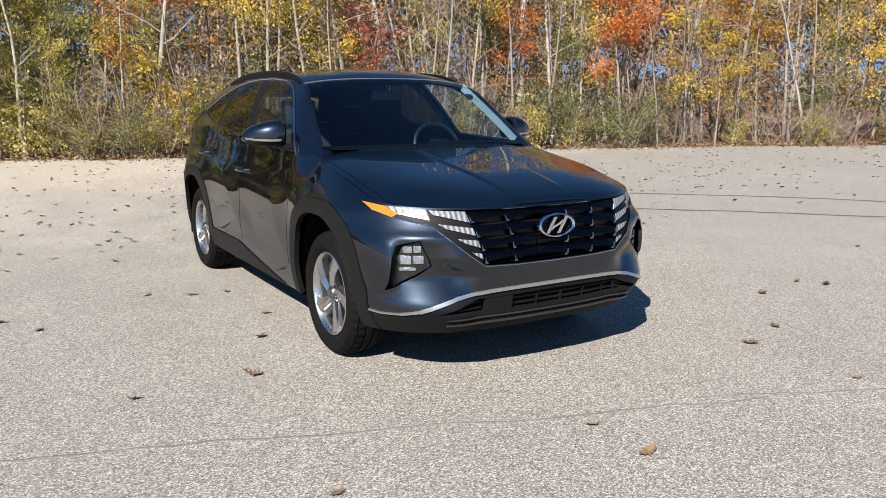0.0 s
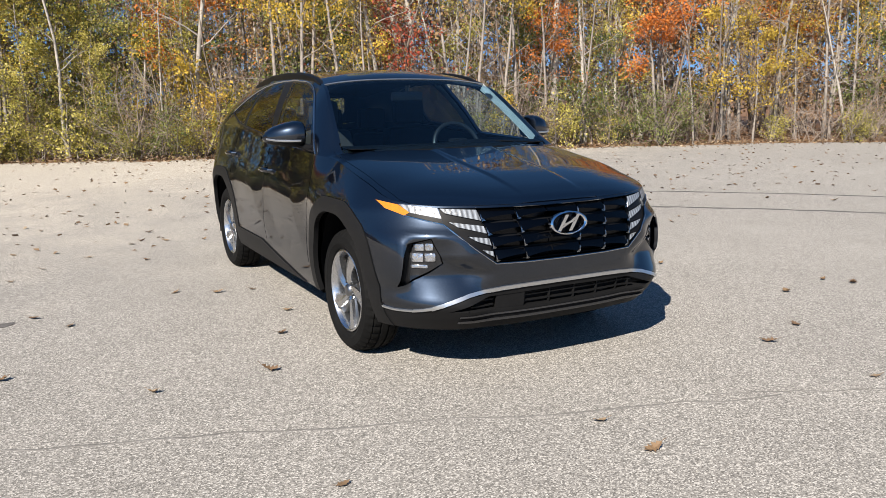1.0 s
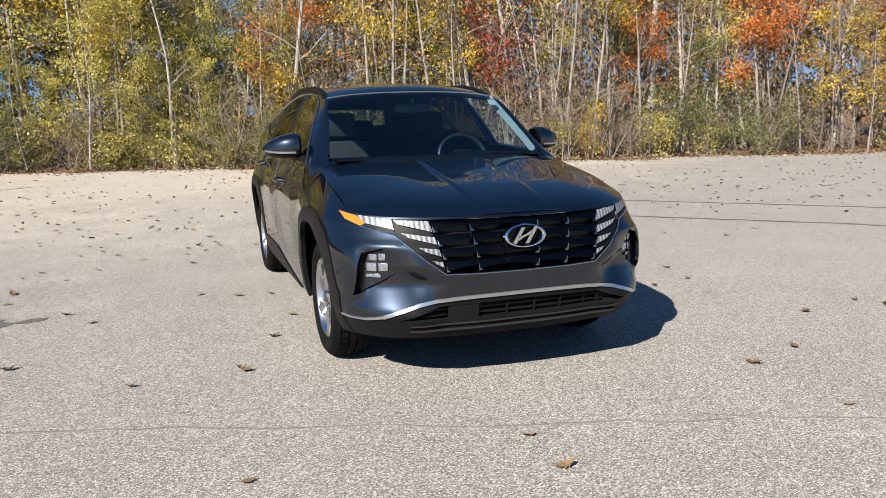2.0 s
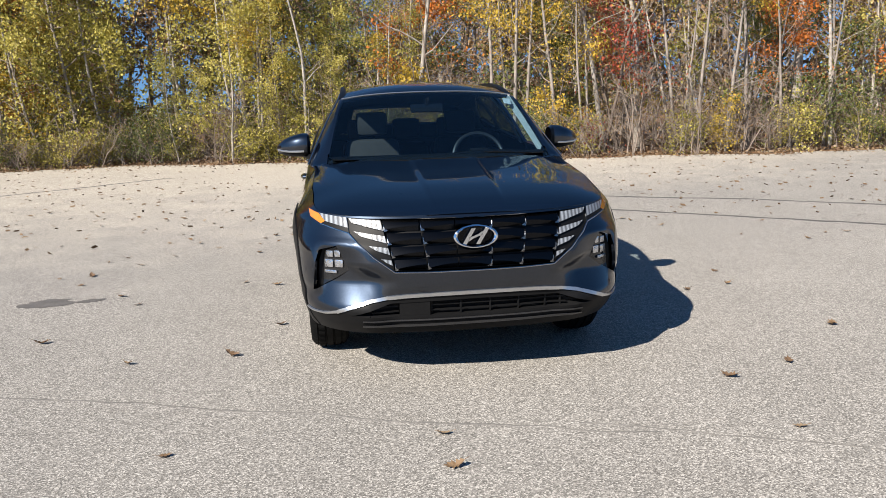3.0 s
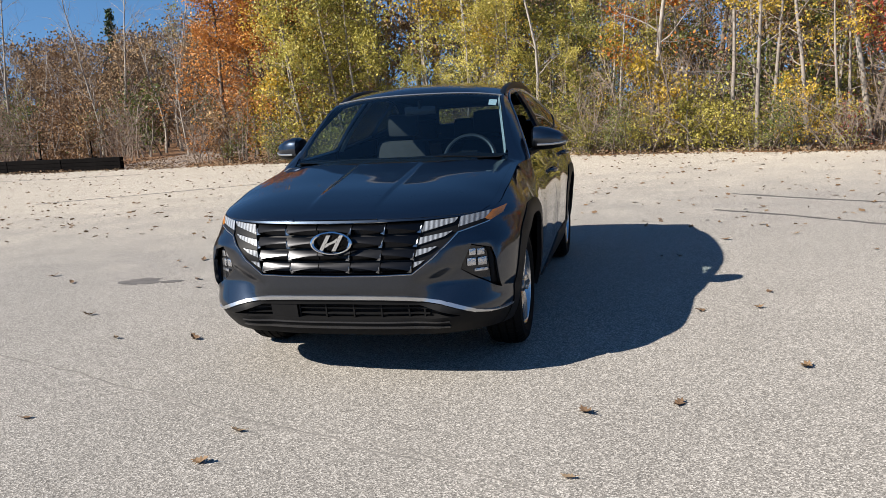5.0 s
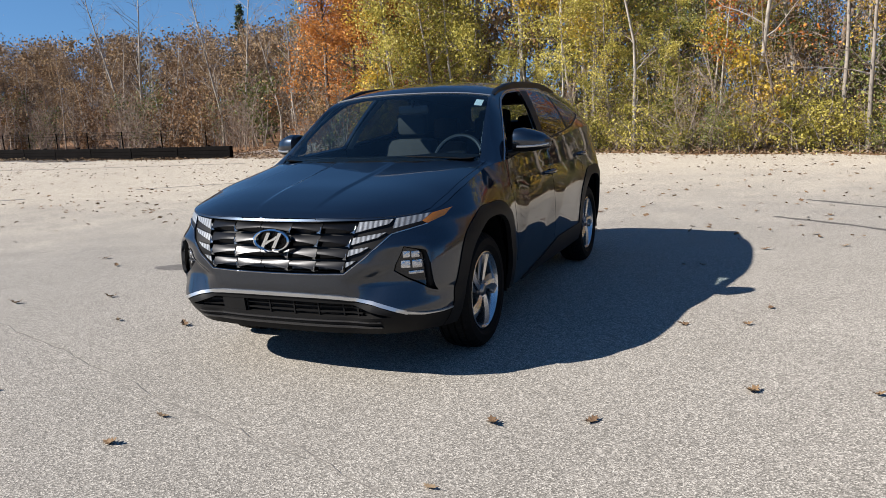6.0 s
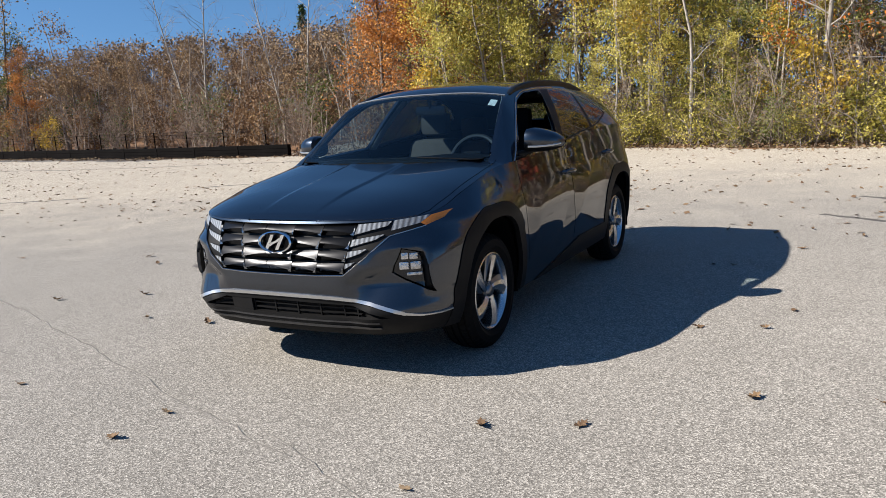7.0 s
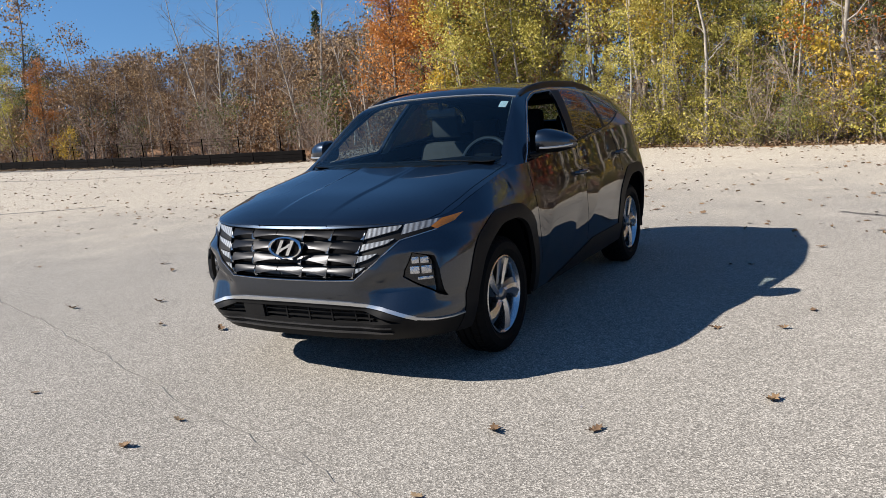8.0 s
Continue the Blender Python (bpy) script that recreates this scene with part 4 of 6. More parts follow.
def mirror(s):
    ob = new("door_mirror")
    ob.parent = CAR
    ob["label"] = "dark grey door mirror with a thin silver stripe"
    bm = bmesh.new()
    rows = []
    for u, v, z, ry, rz in ((0.858, 0.74, 1.222, 0.085, 0.070), (0.875, 0.738, 1.225, 0.108, 0.080), (0.92, 0.742, 1.224, 0.114, 0.082), (0.98, 0.760, 1.218, 0.106, 0.073), (1.04, 0.785, 1.210, 0.086, 0.055), (1.075, 0.81, 1.204, 0.052, 0.034), (1.092, 0.828, 1.202, 0.012, 0.008)):
        ringp = []
        for k in range(20):
            a = 2 * math.pi * k / 20
            c, n = math.cos(a), math.sin(a)
            ringp.append(bm.verts.new((s * u, v - ry * math.copysign(abs(c) ** 0.75, c), z + rz * math.copysign(abs(n) ** 0.75, n))))
        rows.append(ringp + [ringp[0]])
    grid(bm, rows)
    bm.faces.new(rows[0][:-1])
    bmesh.ops.recalc_face_normals(bm, faces=bm.faces[:])
    lower_half = cut(bm, [(0.4, 1.10), (0.4, 1.176), (1.1, 1.176), (1.1, 1.10)], "side")
    part("mirror_cap", bm, PAINT, ob)
    part("mirror_foot", lower_half, BLACK_PLASTIC, ob, "black lower shell")
    bm = bmesh.new()
    tube(bm, [(s * u, v, z) for u, v, z in ((0.835, 0.58, 1.138), (0.86, 0.66, 1.142), (0.90, 0.72, 1.160))], [0.022, 0.022, 0.02], 10)
    part("mirror_arm", bm, BLACK_PLASTIC, ob)
    bm = bmesh.new()
    tube(bm, [(s * u, v, z) for u, v, z in ((0.90, 0.630, 1.184), (0.95, 0.640, 1.183), (1.00, 0.668, 1.184), (1.045, 0.712, 1.188), (1.078, 0.77, 1.194))], 0.007, 6)
    part("indicator_stripe", bm, SATIN, ob, "thin silver indicator stripe")
    bm = bmesh.new()
    ov = [bm.verts.new((s * (0.955 + 0.085 * math.cos(a)), 0.845 + 0.01 * math.cos(a), 1.220 + 0.048 * math.sin(a))) for a in np.linspace(0, 2 * math.pi, 24, endpoint=False)]
    bm.faces.new(ov)
    bmesh.ops.solidify(bm, geom=bm.faces[:], thickness=0.004)
    part("mirror_glass", bm, CHROME, ob, smooth=False)


for s in (1, -1):
    mirror(s)
    bm = bmesh.new()
    rows = []
    for v, h in ((0.985, 0.001), (1.04, 0.008), (1.12, 0.020), (1.26, 0.032), (1.50, 0.040), (1.85, 0.044), (2.20, 0.042), (2.45, 0.036), (2.62, 0.026), (2.72, 0.012), (2.77, 0.003)):
        u, h = corner_u(v) - 0.012, h * 0.86
        z = top_height(u, v)
        rows.append([bm.verts.new((s * (u + d), v, z + e)) for d, e in ((0.020, -0.020), (0.020, h * 0.6), (0.010, h), (-0.012, h), (-0.022, h * 0.6), (-0.022, -0.012))])
    grid(bm, rows)
    bmesh.ops.recalc_face_normals(bm, faces=bm.faces[:])
    part("roof_rail", bm, MATT_BLACK, CAR, "matt black roof rail")
    bm = bmesh.new()
    strip_line = [(0.46, 1.105), (0.56, 1.165), (0.70, 1.275), (0.83, 1.375), (0.94, 1.455), (1.04, 1.510), (1.14, 1.542), (1.24, 1.560), (1.50, 1.576), (1.80, 1.578), (2.08, 1.566), (2.30, 1.540), (2.48, 1.505), (2.64, 1.455), (2.76, 1.400), (2.85, 1.345)]
    tube(bm, [(s * (side_u(v, z) + 0.003), v, z) for v, z in strip_line], 0.006, 6)
    part("window_trim", bm, SATIN_DARK, CAR, "dark satin window trim")
    bm = bmesh.new()
    sill_line = [(0.50, 1.122), (0.80, 1.140), (1.10, 1.154), (1.42, 1.168), (1.80, 1.205), (2.22, 1.238), (2.45, 1.262), (2.70, 1.310), (2.85, 1.340)]
    tube(bm, [(s * (side_u(v, z) + 0.003), v, z) for v, z in sill_line], 0.006, 6)
    part("window_sill", bm, BLACK_PLASTIC, CAR)
    for v0, z0, u0 in ((1.385, 0.945, 0.906), (2.445, 1.010, 0.895)):
        h = (front_doors if v0 < 2 else rear_doors)[0 if s > 0 else 1]
        bm = bmesh.new()
        tube(bm, [(s * (u0 + d), v0 + dv, z0 + 0.008) for d, dv in ((-0.005, -0.105), (0.022, -0.09), (0.034, -0.04), (0.036, 0.02), (0.030, 0.08), (-0.005, 0.105))], [0.010, 0.015, 0.017, 0.018, 0.018, 0.012], 10)
        part("door_handle", bm, PAINT, h, "dark grey door handle")
        # flat dark oval: the shade of the grip hollow is put into its colour
        bm = bmesh.new()
        ov = [bm.verts.new((s * (u0 + 0.003), v0 + 0.075 * math.cos(a), z0 - 0.008 + 0.034 * math.sin(a))) for a in np.linspace(0, 2 * math.pi, 20, endpoint=False)]
        bm.faces.new(ov)
        bmesh.ops.solidify(bm, geom=bm.faces[:], thickness=0.003)
        part("handle_hollow", bm, GLOSS_BLACK, h, smooth=False)
for pts, r in (([(0.62, 0.300, 1.137), (0.35, 0.240, 1.156), (0.05, 0.227, 1.153)], 0.004), ([(0.02, 0.210, 1.148), (-0.25, 0.235, 1.154), (-0.62, 0.310, 1.136)], 0.004)):
    bm = bmesh.new()
    tube(bm, pts, r, 6)
    part("wiper", bm, BLACK_PLASTIC, CAR, "black windscreen wiper")
bm = bmesh.new()
tube(bm, [(u, 0.90 + 0.035 * (u / 0.62) ** 2, top_height(abs(u), 0.90 + 0.035 * (u / 0.62) ** 2) + 0.004) for u in np.linspace(-0.62, 0.62, 17)], 0.004, 6)
part("screen_edge_trim", bm, SATIN, CAR)

# ---- the cabin ----
cabin = new("cabin")
cabin.parent = CAR
cabin["label"] = "dark cabin seen through the glass"
bm = bmesh.new()
rows = []
for v, z, f in ((0.24, 1.135, 0.70), (0.40, 1.150, 0.74), (0.60, 1.135, 0.76), (0.78, 1.09, 0.78), (0.84, 1.00, 0.78), (0.82, 0.60, 0.78)):
    rows.append([bm.verts.new((u * f, v + 0.05 * u * u, z + 0.02 * math.exp(-((u * f - 0.37) / 0.2) ** 2) * (1 if v > 0.5 else 0))) for u in np.linspace(-1, 1, 17)])
grid(bm, rows)
bmesh.ops.solidify(bm, geom=bm.faces[:], thickness=0.02)
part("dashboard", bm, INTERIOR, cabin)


def seat(u, v, w, back_z, mat, head=True):
    bm = bmesh.new()
    box(bm, u - w, u + w, v - 0.50, v, 0.52, 0.70, 0.05)
    part("seat_cushion", bm, mat, cabin)
    bm = bmesh.new()
    vs_ = box(bm, u - w, u + w, v - 0.07, v + 0.09, 0.66, back_z, 0.05)
    for q in bm.verts:
        q.co.y += (q.co.z - 0.66) * 0.28
        q.co.x = u + (q.co.x - u) * (1 - 0.25 * max(0, (q.co.z - 0.95) / 0.4))
    part("seat_back", bm, mat, cabin)
    if head:
        bm = bmesh.new()
        box(bm, u - 0.13, u + 0.13, v + 0.12, v + 0.23, back_z + 0.03, back_z + 0.22, 0.045)
        part("headrest", bm, mat, cabin)


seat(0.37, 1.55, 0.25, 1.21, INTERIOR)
# the passenger's seat is coloured lighter than the driver's
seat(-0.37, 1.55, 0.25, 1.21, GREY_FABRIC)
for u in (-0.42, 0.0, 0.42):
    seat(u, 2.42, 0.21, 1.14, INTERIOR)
bm = bmesh.new()
circle = [(0.37 + 0.185 * math.cos(a), 0.90 + 0.075 * math.sin(a), 1.085 + 0.170 * math.sin(a)) for a in np.linspace(0, 2 * math.pi, 41)]
tube(bm, circle, 0.015, 8, False)
wheel_ob = part("steering_wheel", bm, STEERING, cabin, "dark steering wheel")
bm = bmesh.new()
box(bm, 0.30, 0.44, 0.86, 0.92, 1.05, 1.15, 0.02)
tube(bm, [(0.20, 0.90, 1.10), (0.54, 0.90, 1.10)], 0.016, 6)
tube(bm, [(0.37, 0.80, 1.0), (0.37, 0.90, 1.10)], 0.04, 8)
part("wheel_spokes", bm, INTERIOR, cabin)
for s in (1,):
    bm = bmesh.new()
    rows = []
    for v, u in ((0.42, 0.728), (0.55, 0.697), (0.70, 0.662), (0.85, 0.627), (0.92, 0.610)):
        wide, inset = 0.060, 0.006
        rows.append([bm.verts.new((s * (u - inset - 0.25 * d_), v + 0.3 * d_, screen_height(u - inset - 0.25 * d_, v) - 0.016 - 0.8 * d_)) for d_ in (0.0, wide * 0.5, wide)])
    grid(bm, rows)
    bmesh.ops.solidify(bm, geom=bm.faces[:], thickness=0.012)
    part("pillar_trim", bm, PALE_TRIM, cabin, "pale pillar lining")
for s in (1, -1):
    bm = bmesh.new()
    rows = [[bm.verts.new((s * (side_u(v + d, z) - 0.035), v + d, z)) for d in (-0.05, 0.05)] for v, z in ((1.42, 1.15), (1.50, 1.30), (1.58, 1.42), (1.65, 1.54))]
    grid(bm, rows)
    bmesh.ops.solidify(bm, geom=bm.faces[:], thickness=0.012)
    part("pillar_trim", bm, PALE_TRIM, cabin)
    bm = bmesh.new()
    box(bm, s * 0.80 - 0.03, s * 0.80 + 0.03, 0.50, 2.9, 0.36, 1.08, 0.02)
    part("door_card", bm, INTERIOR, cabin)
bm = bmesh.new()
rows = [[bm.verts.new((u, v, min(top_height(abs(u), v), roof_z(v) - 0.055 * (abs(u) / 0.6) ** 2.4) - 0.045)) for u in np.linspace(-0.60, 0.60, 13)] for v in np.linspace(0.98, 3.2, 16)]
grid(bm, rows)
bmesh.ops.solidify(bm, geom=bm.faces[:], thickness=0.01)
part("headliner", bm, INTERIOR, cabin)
bm = bmesh.new()
box(bm, -0.12, 0.12, 0.955, 0.985, 1.42, 1.485, 0.012)
tube(bm, [(0, 0.95, 1.53), (0, 0.965, 1.47)], 0.015, 6)
part("rear_view_mirror", bm, GLOSS_BLACK, cabin)
bm = bmesh.new()
box(bm, -0.76, 0.76, 3.2, 3.3, 0.5, 1.15, 0.03)
box(bm, -0.78, 0.78, 2.55, 3.25, 0.55, 0.80, 0.03)
part("load_bay", bm, INTERIOR, cabin)
bm = bmesh.new()
rows = [[bm.verts.new((u, v, screen_height(u, v) - 0.012)) for u in (0.545, 0.60)] for v in (0.795, 0.855)]
grid(bm, rows)
bmesh.ops.solidify(bm, geom=bm.faces[:], thickness=0.001)
part("sticker", bm, WHITE_PAPER, CAR, "small white paper sticker inside the windscreen")


# ---- woods ----
def tubes_mesh(lines, sides):
    """Tapered tubes along polylines: vertices and faces."""
    verts, faces, base = [], [], 0
    ring = np.array([(math.cos(2 * math.pi * k / sides), math.sin(2 * math.pi * k / sides)) for k in range(sides)])
    for pts, rad in lines:
        pts = np.asarray(pts, float)
        d = np.gradient(pts, axis=0)
        d /= np.linalg.norm(d, axis=1)[:, None] + 1e-9
        ref = np.where(np.abs(d[:, 2:3]) > 0.9, np.array([[1.0, 0, 0]]), np.array([[0, 0, 1.0]]))
        a = np.cross(d, ref)
        a /= np.linalg.norm(a, axis=1)[:, None] + 1e-9
        b = np.cross(d, a)
        r = np.asarray(rad, float)[:, None, None]
        v = pts[:, None, :] + r * (ring[None, :, :1] * a[:, None, :] + ring[None, :, 1:] * b[:, None, :])
        verts.append(v.reshape(-1, 3))
        n = len(pts)
        for i in range(n - 1):
            for k in range(sides):
                p, q = base + i * sides + k, base + i * sides + (k + 1) % sides
                faces.append((p, q, q + sides, p + sides))
        base += n * sides
    return np.concatenate(verts), faces


def leaf_mesh(rng, centres, size, droop=0.4):
    """One small bent leaf of four corners at each centre, turned at random."""
    n = len(centres)
    along = rng.normal(size=(n, 3))
    along[:, 2] -= droop
    along /= np.linalg.norm(along, axis=1)[:, None]
    side = np.cross(along, rng.normal(size=(n, 3)))
    side /= np.linalg.norm(side, axis=1)[:, None] + 1e-9
    nor = np.cross(along, side)
    s = size * rng.uniform(0.55, 1.25, (n, 1))
    v = np.stack([centres, centres + s * (0.5 * along + 0.36 * side + 0.06 * nor), centres + s * along, centres + s * (0.5 * along - 0.36 * side + 0.06 * nor)], 1).reshape(-1, 3)
    f = (np.arange(n)[:, None] * 4 + np.arange(4)[None, :]).tolist()
    return v, f


def wander(rng, start, direction, length, n, bend):
    """A crooked line."""
    d = np.asarray(direction, float)
    d /= np.linalg.norm(d)
    pts = [np.asarray(start, float)]
    for _ in range(n):
        d = d + rng.normal(size=3) * bend
        d /= np.linalg.norm(d)
        pts.append(pts[-1] + d * length / n)
    return np.array(pts)


def tree(name, seed, height, radius, bark, leaves, label, limbs=14, first=0.25, spread=0.28, twigs=5, count=1500, size=0.12, clump=0.35, lean=0.05, stems=1, rise=0.7, low=0.0):
    """A tree or shrub: one or more crooked tapering stems, limbs, twigs, and leaves in clumps along the twigs."""
    rng = np.random.default_rng(seed)
    size, count = size * 0.71, int(count * 1.28)
    wood, fine, tips = [], [], []
    for s in range(stems):
        foot = np.array([0, 0, -0.12]) + (rng.normal(size=3) * (0.22, 0.22, 0) if stems > 1 else 0)
        h = height * rng.uniform(0.7, 1.0) if stems > 1 else height
        trunk = wander(rng, foot, (rng.normal() * lean, rng.normal() * lean, 1), h, 10, 0.045 + lean * 0.25)
        k = np.linspace(0, 1, 11)
        wood.append((trunk, radius * (1.15 - 1.05 * k ** 0.8) + 0.006))
        for i in range(limbs):
            t = first + (1 - first) * (i + rng.uniform()) / limbs
            p = np.array([np.interp(t, k, trunk[:, j]) for j in range(3)])
            a = rng.uniform(0, 2 * math.pi)
            length = height * spread * (1.15 - 0.75 * t) * rng.uniform(0.6, 1.2)
            limb = wander(rng, p, (math.cos(a), math.sin(a), rise * rng.uniform(0.5, 1.5)), length, 4, 0.18)
            r0 = max(radius * (1.0 - 0.8 * t) * 0.42, 0.006)
            (wood if r0 > 0.014 else fine).append((limb, np.linspace(r0, 0.004, 5)))
            for j in range(twigs):
                q = limb[rng.integers(1, 5)]
                tw = wander(rng, q, (limb[-1] - limb[0]) + rng.normal(size=3) * length * 0.6, length * rng.uniform(0.25, 0.6), 1 if stems > 1 else 2, 0.25)
                fine.append((tw, np.linspace(0.0055, 0.0025, len(tw))))
                tips.extend(((tw[0] + tw[-1]) / 2, tw[-1] * 0.75 + tw[0] * 0.25, tw[-1]))
            tips.extend(limb[2:])
    ob = empty(name, pose(0, 0, 0), label, name.replace("_", " ").split()[-1])
    v, f = tubes_mesh(wood, 6)
    arrays("trunk", v, f, bark, ob, "", True)
    if fine:
        v, f = tubes_mesh(fine, 3)
        tagged(arrays("branchwork", v, f, TWIG, ob), kind="stuff")
    if count:
        tips = np.array(tips)
        tips = tips[tips[:, 2] > low] if (tips[:, 2] > low).any() else tips
        weight = np.exp(rng.normal(size=len(tips)) * 1.25)
        centres = tips[rng.choice(len(tips), count, p=weight / weight.sum())] + rng.normal(size=(count, 3)) * clump * 0.72 * np.array([1, 1, 0.75])
        centres[:, 2] = np.maximum(centres[:, 2], 0.03)
        v, f = leaf_mesh(rng, centres, size)
        tagged(arrays("crown", v, f, leaves, ob), kind="stuff")
    return ob


KINDS = {
    "bare_a": tree("tree", 1, 8.5, 0.055, BARK_GREY, BROWN, "slender bare grey tree at the edge of the woods", 18, 0.2, 0.17, 6, 90, 0.10),
    "bare_b": tree("tree", 2, 9.5, 0.08, BARK_PALE, YELLOW, "tall bare tree with pale bark", 16, 0.3, 0.18, 7, 160, 0.10, 0.3, 0.07),
    "bare_c": tree("tree", 3, 7.5, 0.04, BARK_DARK, BROWN, "thin dark bare sapling in the woods", 20, 0.12, 0.16, 5, 70, 0.10, 0.3, 0.09),
    "bare_d": tree("tree", 4, 8, 0.05, BARK_PALE, GREEN_YELLOW, "thin leaning pale sapling with few leaves", 14, 0.25, 0.15, 5, 260, 0.10, 0.3, 0.14),
    "tall": tree("tree", 5, 11, 0.17, BARK_PALE, YELLOW, "tall forest tree with a stout pale trunk", 14, 0.42, 0.2, 6, 700, 0.13, 0.4, 0.03),
    "tall_dark": tree("tree", 6, 11, 0.14, BARK_DARK, BROWN, "tall forest tree with a dark trunk", 16, 0.35, 0.2, 6, 700, 0.13, 0.4, 0.04),
    "birch": tree("tree", 7, 10, 0.10, BARK_PALE, GREEN_YELLOW, "tall slender tree with a white trunk and green-yellow leaves", 30, 0.10, 0.16, 6, 4200, 0.13, 0.28, 0.02, 1, 0.6),
    "aspen_a": tree("tree", 8, 8.5, 0.05, BARK_GREY, GREEN_YELLOW, "slim tree full of green-yellow autumn leaves", 30, 0.05, 0.17, 6, 3800, 0.125, 0.26, 0.06, 1, 0.6),
    "aspen_b": tree("tree", 9, 7.0, 0.045, BARK_PALE, GREEN_YELLOW, "slim tree full of green-yellow autumn leaves", 26, 0.05, 0.2, 6, 3200, 0.12, 0.27, 0.08, 1, 0.55),
    "yellow_a": tree("tree", 10, 6.0, 0.045, BARK_GREY, YELLOW, "small tree with bright yellow autumn leaves", 16, 0.3, 0.27, 6, 1900, 0.14, 0.26, 0.08, 1, 0.25),
    "yellow_b": tree("tree", 11, 8.5, 0.06, BARK_GREY, YELLOW, "tree with patchy yellow autumn leaves", 16, 0.35, 0.2, 6, 1700, 0.13, 0.3, 0.05, 1, 0.35),
    "orange_a": tree("tree", 12, 8.5, 0.09, BARK_DARK, RUST, "tree covered in rust-orange autumn leaves", 30, 0.08, 0.2, 7, 5600, 0.14, 0.3, 0.03, 1, 0.5),
    "orange_b": tree("tree", 13, 8.0, 0.07, BARK_GREY, ORANGE, "tree with bright orange leaves in its upper crown", 18, 0.40, 0.26, 7, 3000, 0.15, 0.3, 0.05, 1, 0.3, 2.6),
    "red": tree("tree", 14, 6.5, 0.05, BARK_DARK, RED, "small tree with dark red autumn leaves", 18, 0.25, 0.22, 6, 1700, 0.13, 0.3, 0.07),
    "green_tree": tree("tree", 15, 7.0, 0.05, BARK_GREY, GREEN, "small tree still in green leaf", 20, 0.10, 0.22, 6, 2300, 0.13, 0.28, 0.08),
    "shrub_yellow": tree("shrub", 16, 2.6, 0.022, BARK_GREY, YELLOW, "shrub with bright yellow leaves", 8, 0.12, 0.36, 5, 900, 0.13, 0.17, 0.25, 4, 0.5),
    "shrub_green": tree("shrub", 17, 2.0, 0.018, BARK_GREY, GREEN_YELLOW, "low shrub with yellow-green leaves", 8, 0.05, 0.36, 5, 1100, 0.11, 0.18, 0.3, 5, 0.5),
    "shrub_dark": tree("shrub", 18, 2.6, 0.02, BARK_DARK, GREEN, "thick green shrub under the trees", 9, 0.05, 0.34, 5, 1100, 0.11, 0.2, 0.28, 5, 0.6),
    "shrub_red": tree("shrub", 19, 1.7, 0.016, BARK_DARK, RED, "low shrub with red leaves", 7, 0.1, 0.36, 5, 480, 0.11, 0.16, 0.3, 4, 0.5),
    "brush_a": tree("shrub", 20, 2.4, 0.014, TWIG, BROWN, "tangle of bare brown brushwood", 9, 0.03, 0.36, 6, 170, 0.09, 0.2, 0.3, 5, 0.8),
    "brush_b": tree("shrub", 21, 3.6, 0.018, TWIG, BROWN, "tall bare brushwood with dry leaves", 10, 0.05, 0.3, 6, 260, 0.09, 0.25, 0.22, 5, 0.9),
    "far_a": tree("tree", 22, 11, 0.12, BARK_DARK, RUSSET, "distant tree with a brown autumn crown", 22, 0.03, 0.29, 2, 1600, 0.24, 0.55, 0.03, 1, 0.8),
    "far_b": tree("tree", 23, 10, 0.11, BARK_GREY, BROWN, "distant tree with a russet autumn crown", 20, 0.05, 0.27, 2, 1200, 0.235, 0.5, 0.03, 1, 0.8),
    "far_c": tree("tree", 24, 11, 0.12, BARK_GREY, GREEN_YELLOW, "distant tree with thin olive leaves", 20, 0.05, 0.27, 2, 1200, 0.235, 0.5, 0.03, 1, 0.8),
    "far_round": tree("tree", 26, 9.0, 0.13, BARK_DARK, RUSSET, "distant tree with a round brown autumn crown", 20, 0.12, 0.40, 2, 1500, 0.275, 0.6, 0.03, 1, 0.7),
    "far_wall": tree("tree", 29, 9.0, 0.12, BARK_DARK, RUSSET, "distant tree deep in the brown woods", 18, 0.05, 0.42, 1, 1000, 0.42, 0.6, 0.03, 1, 0.6),
    "thicket_brown": tree("shrub", 27, 3.4, 0.03, BARK_GREY, BROWN, "thicket of brown autumn leaves", 7, 0.06, 0.34, 2, 800, 0.2, 0.32, 0.2, 4, 0.8),
    "thicket_olive": tree("shrub", 28, 3.0, 0.03, BARK_GREY, GREEN, "thicket of thin olive leaves", 7, 0.06, 0.36, 2, 650, 0.17, 0.32, 0.2, 4, 0.8),
    "far_bare": tree("tree", 25, 11.5, 0.09, BARK_PALE, BROWN, "bare pale tree with fine upright branches", 24, 0.22, 0.24, 9, 0, 0.1, 0.3, 0.05, 1, 1.5),
}


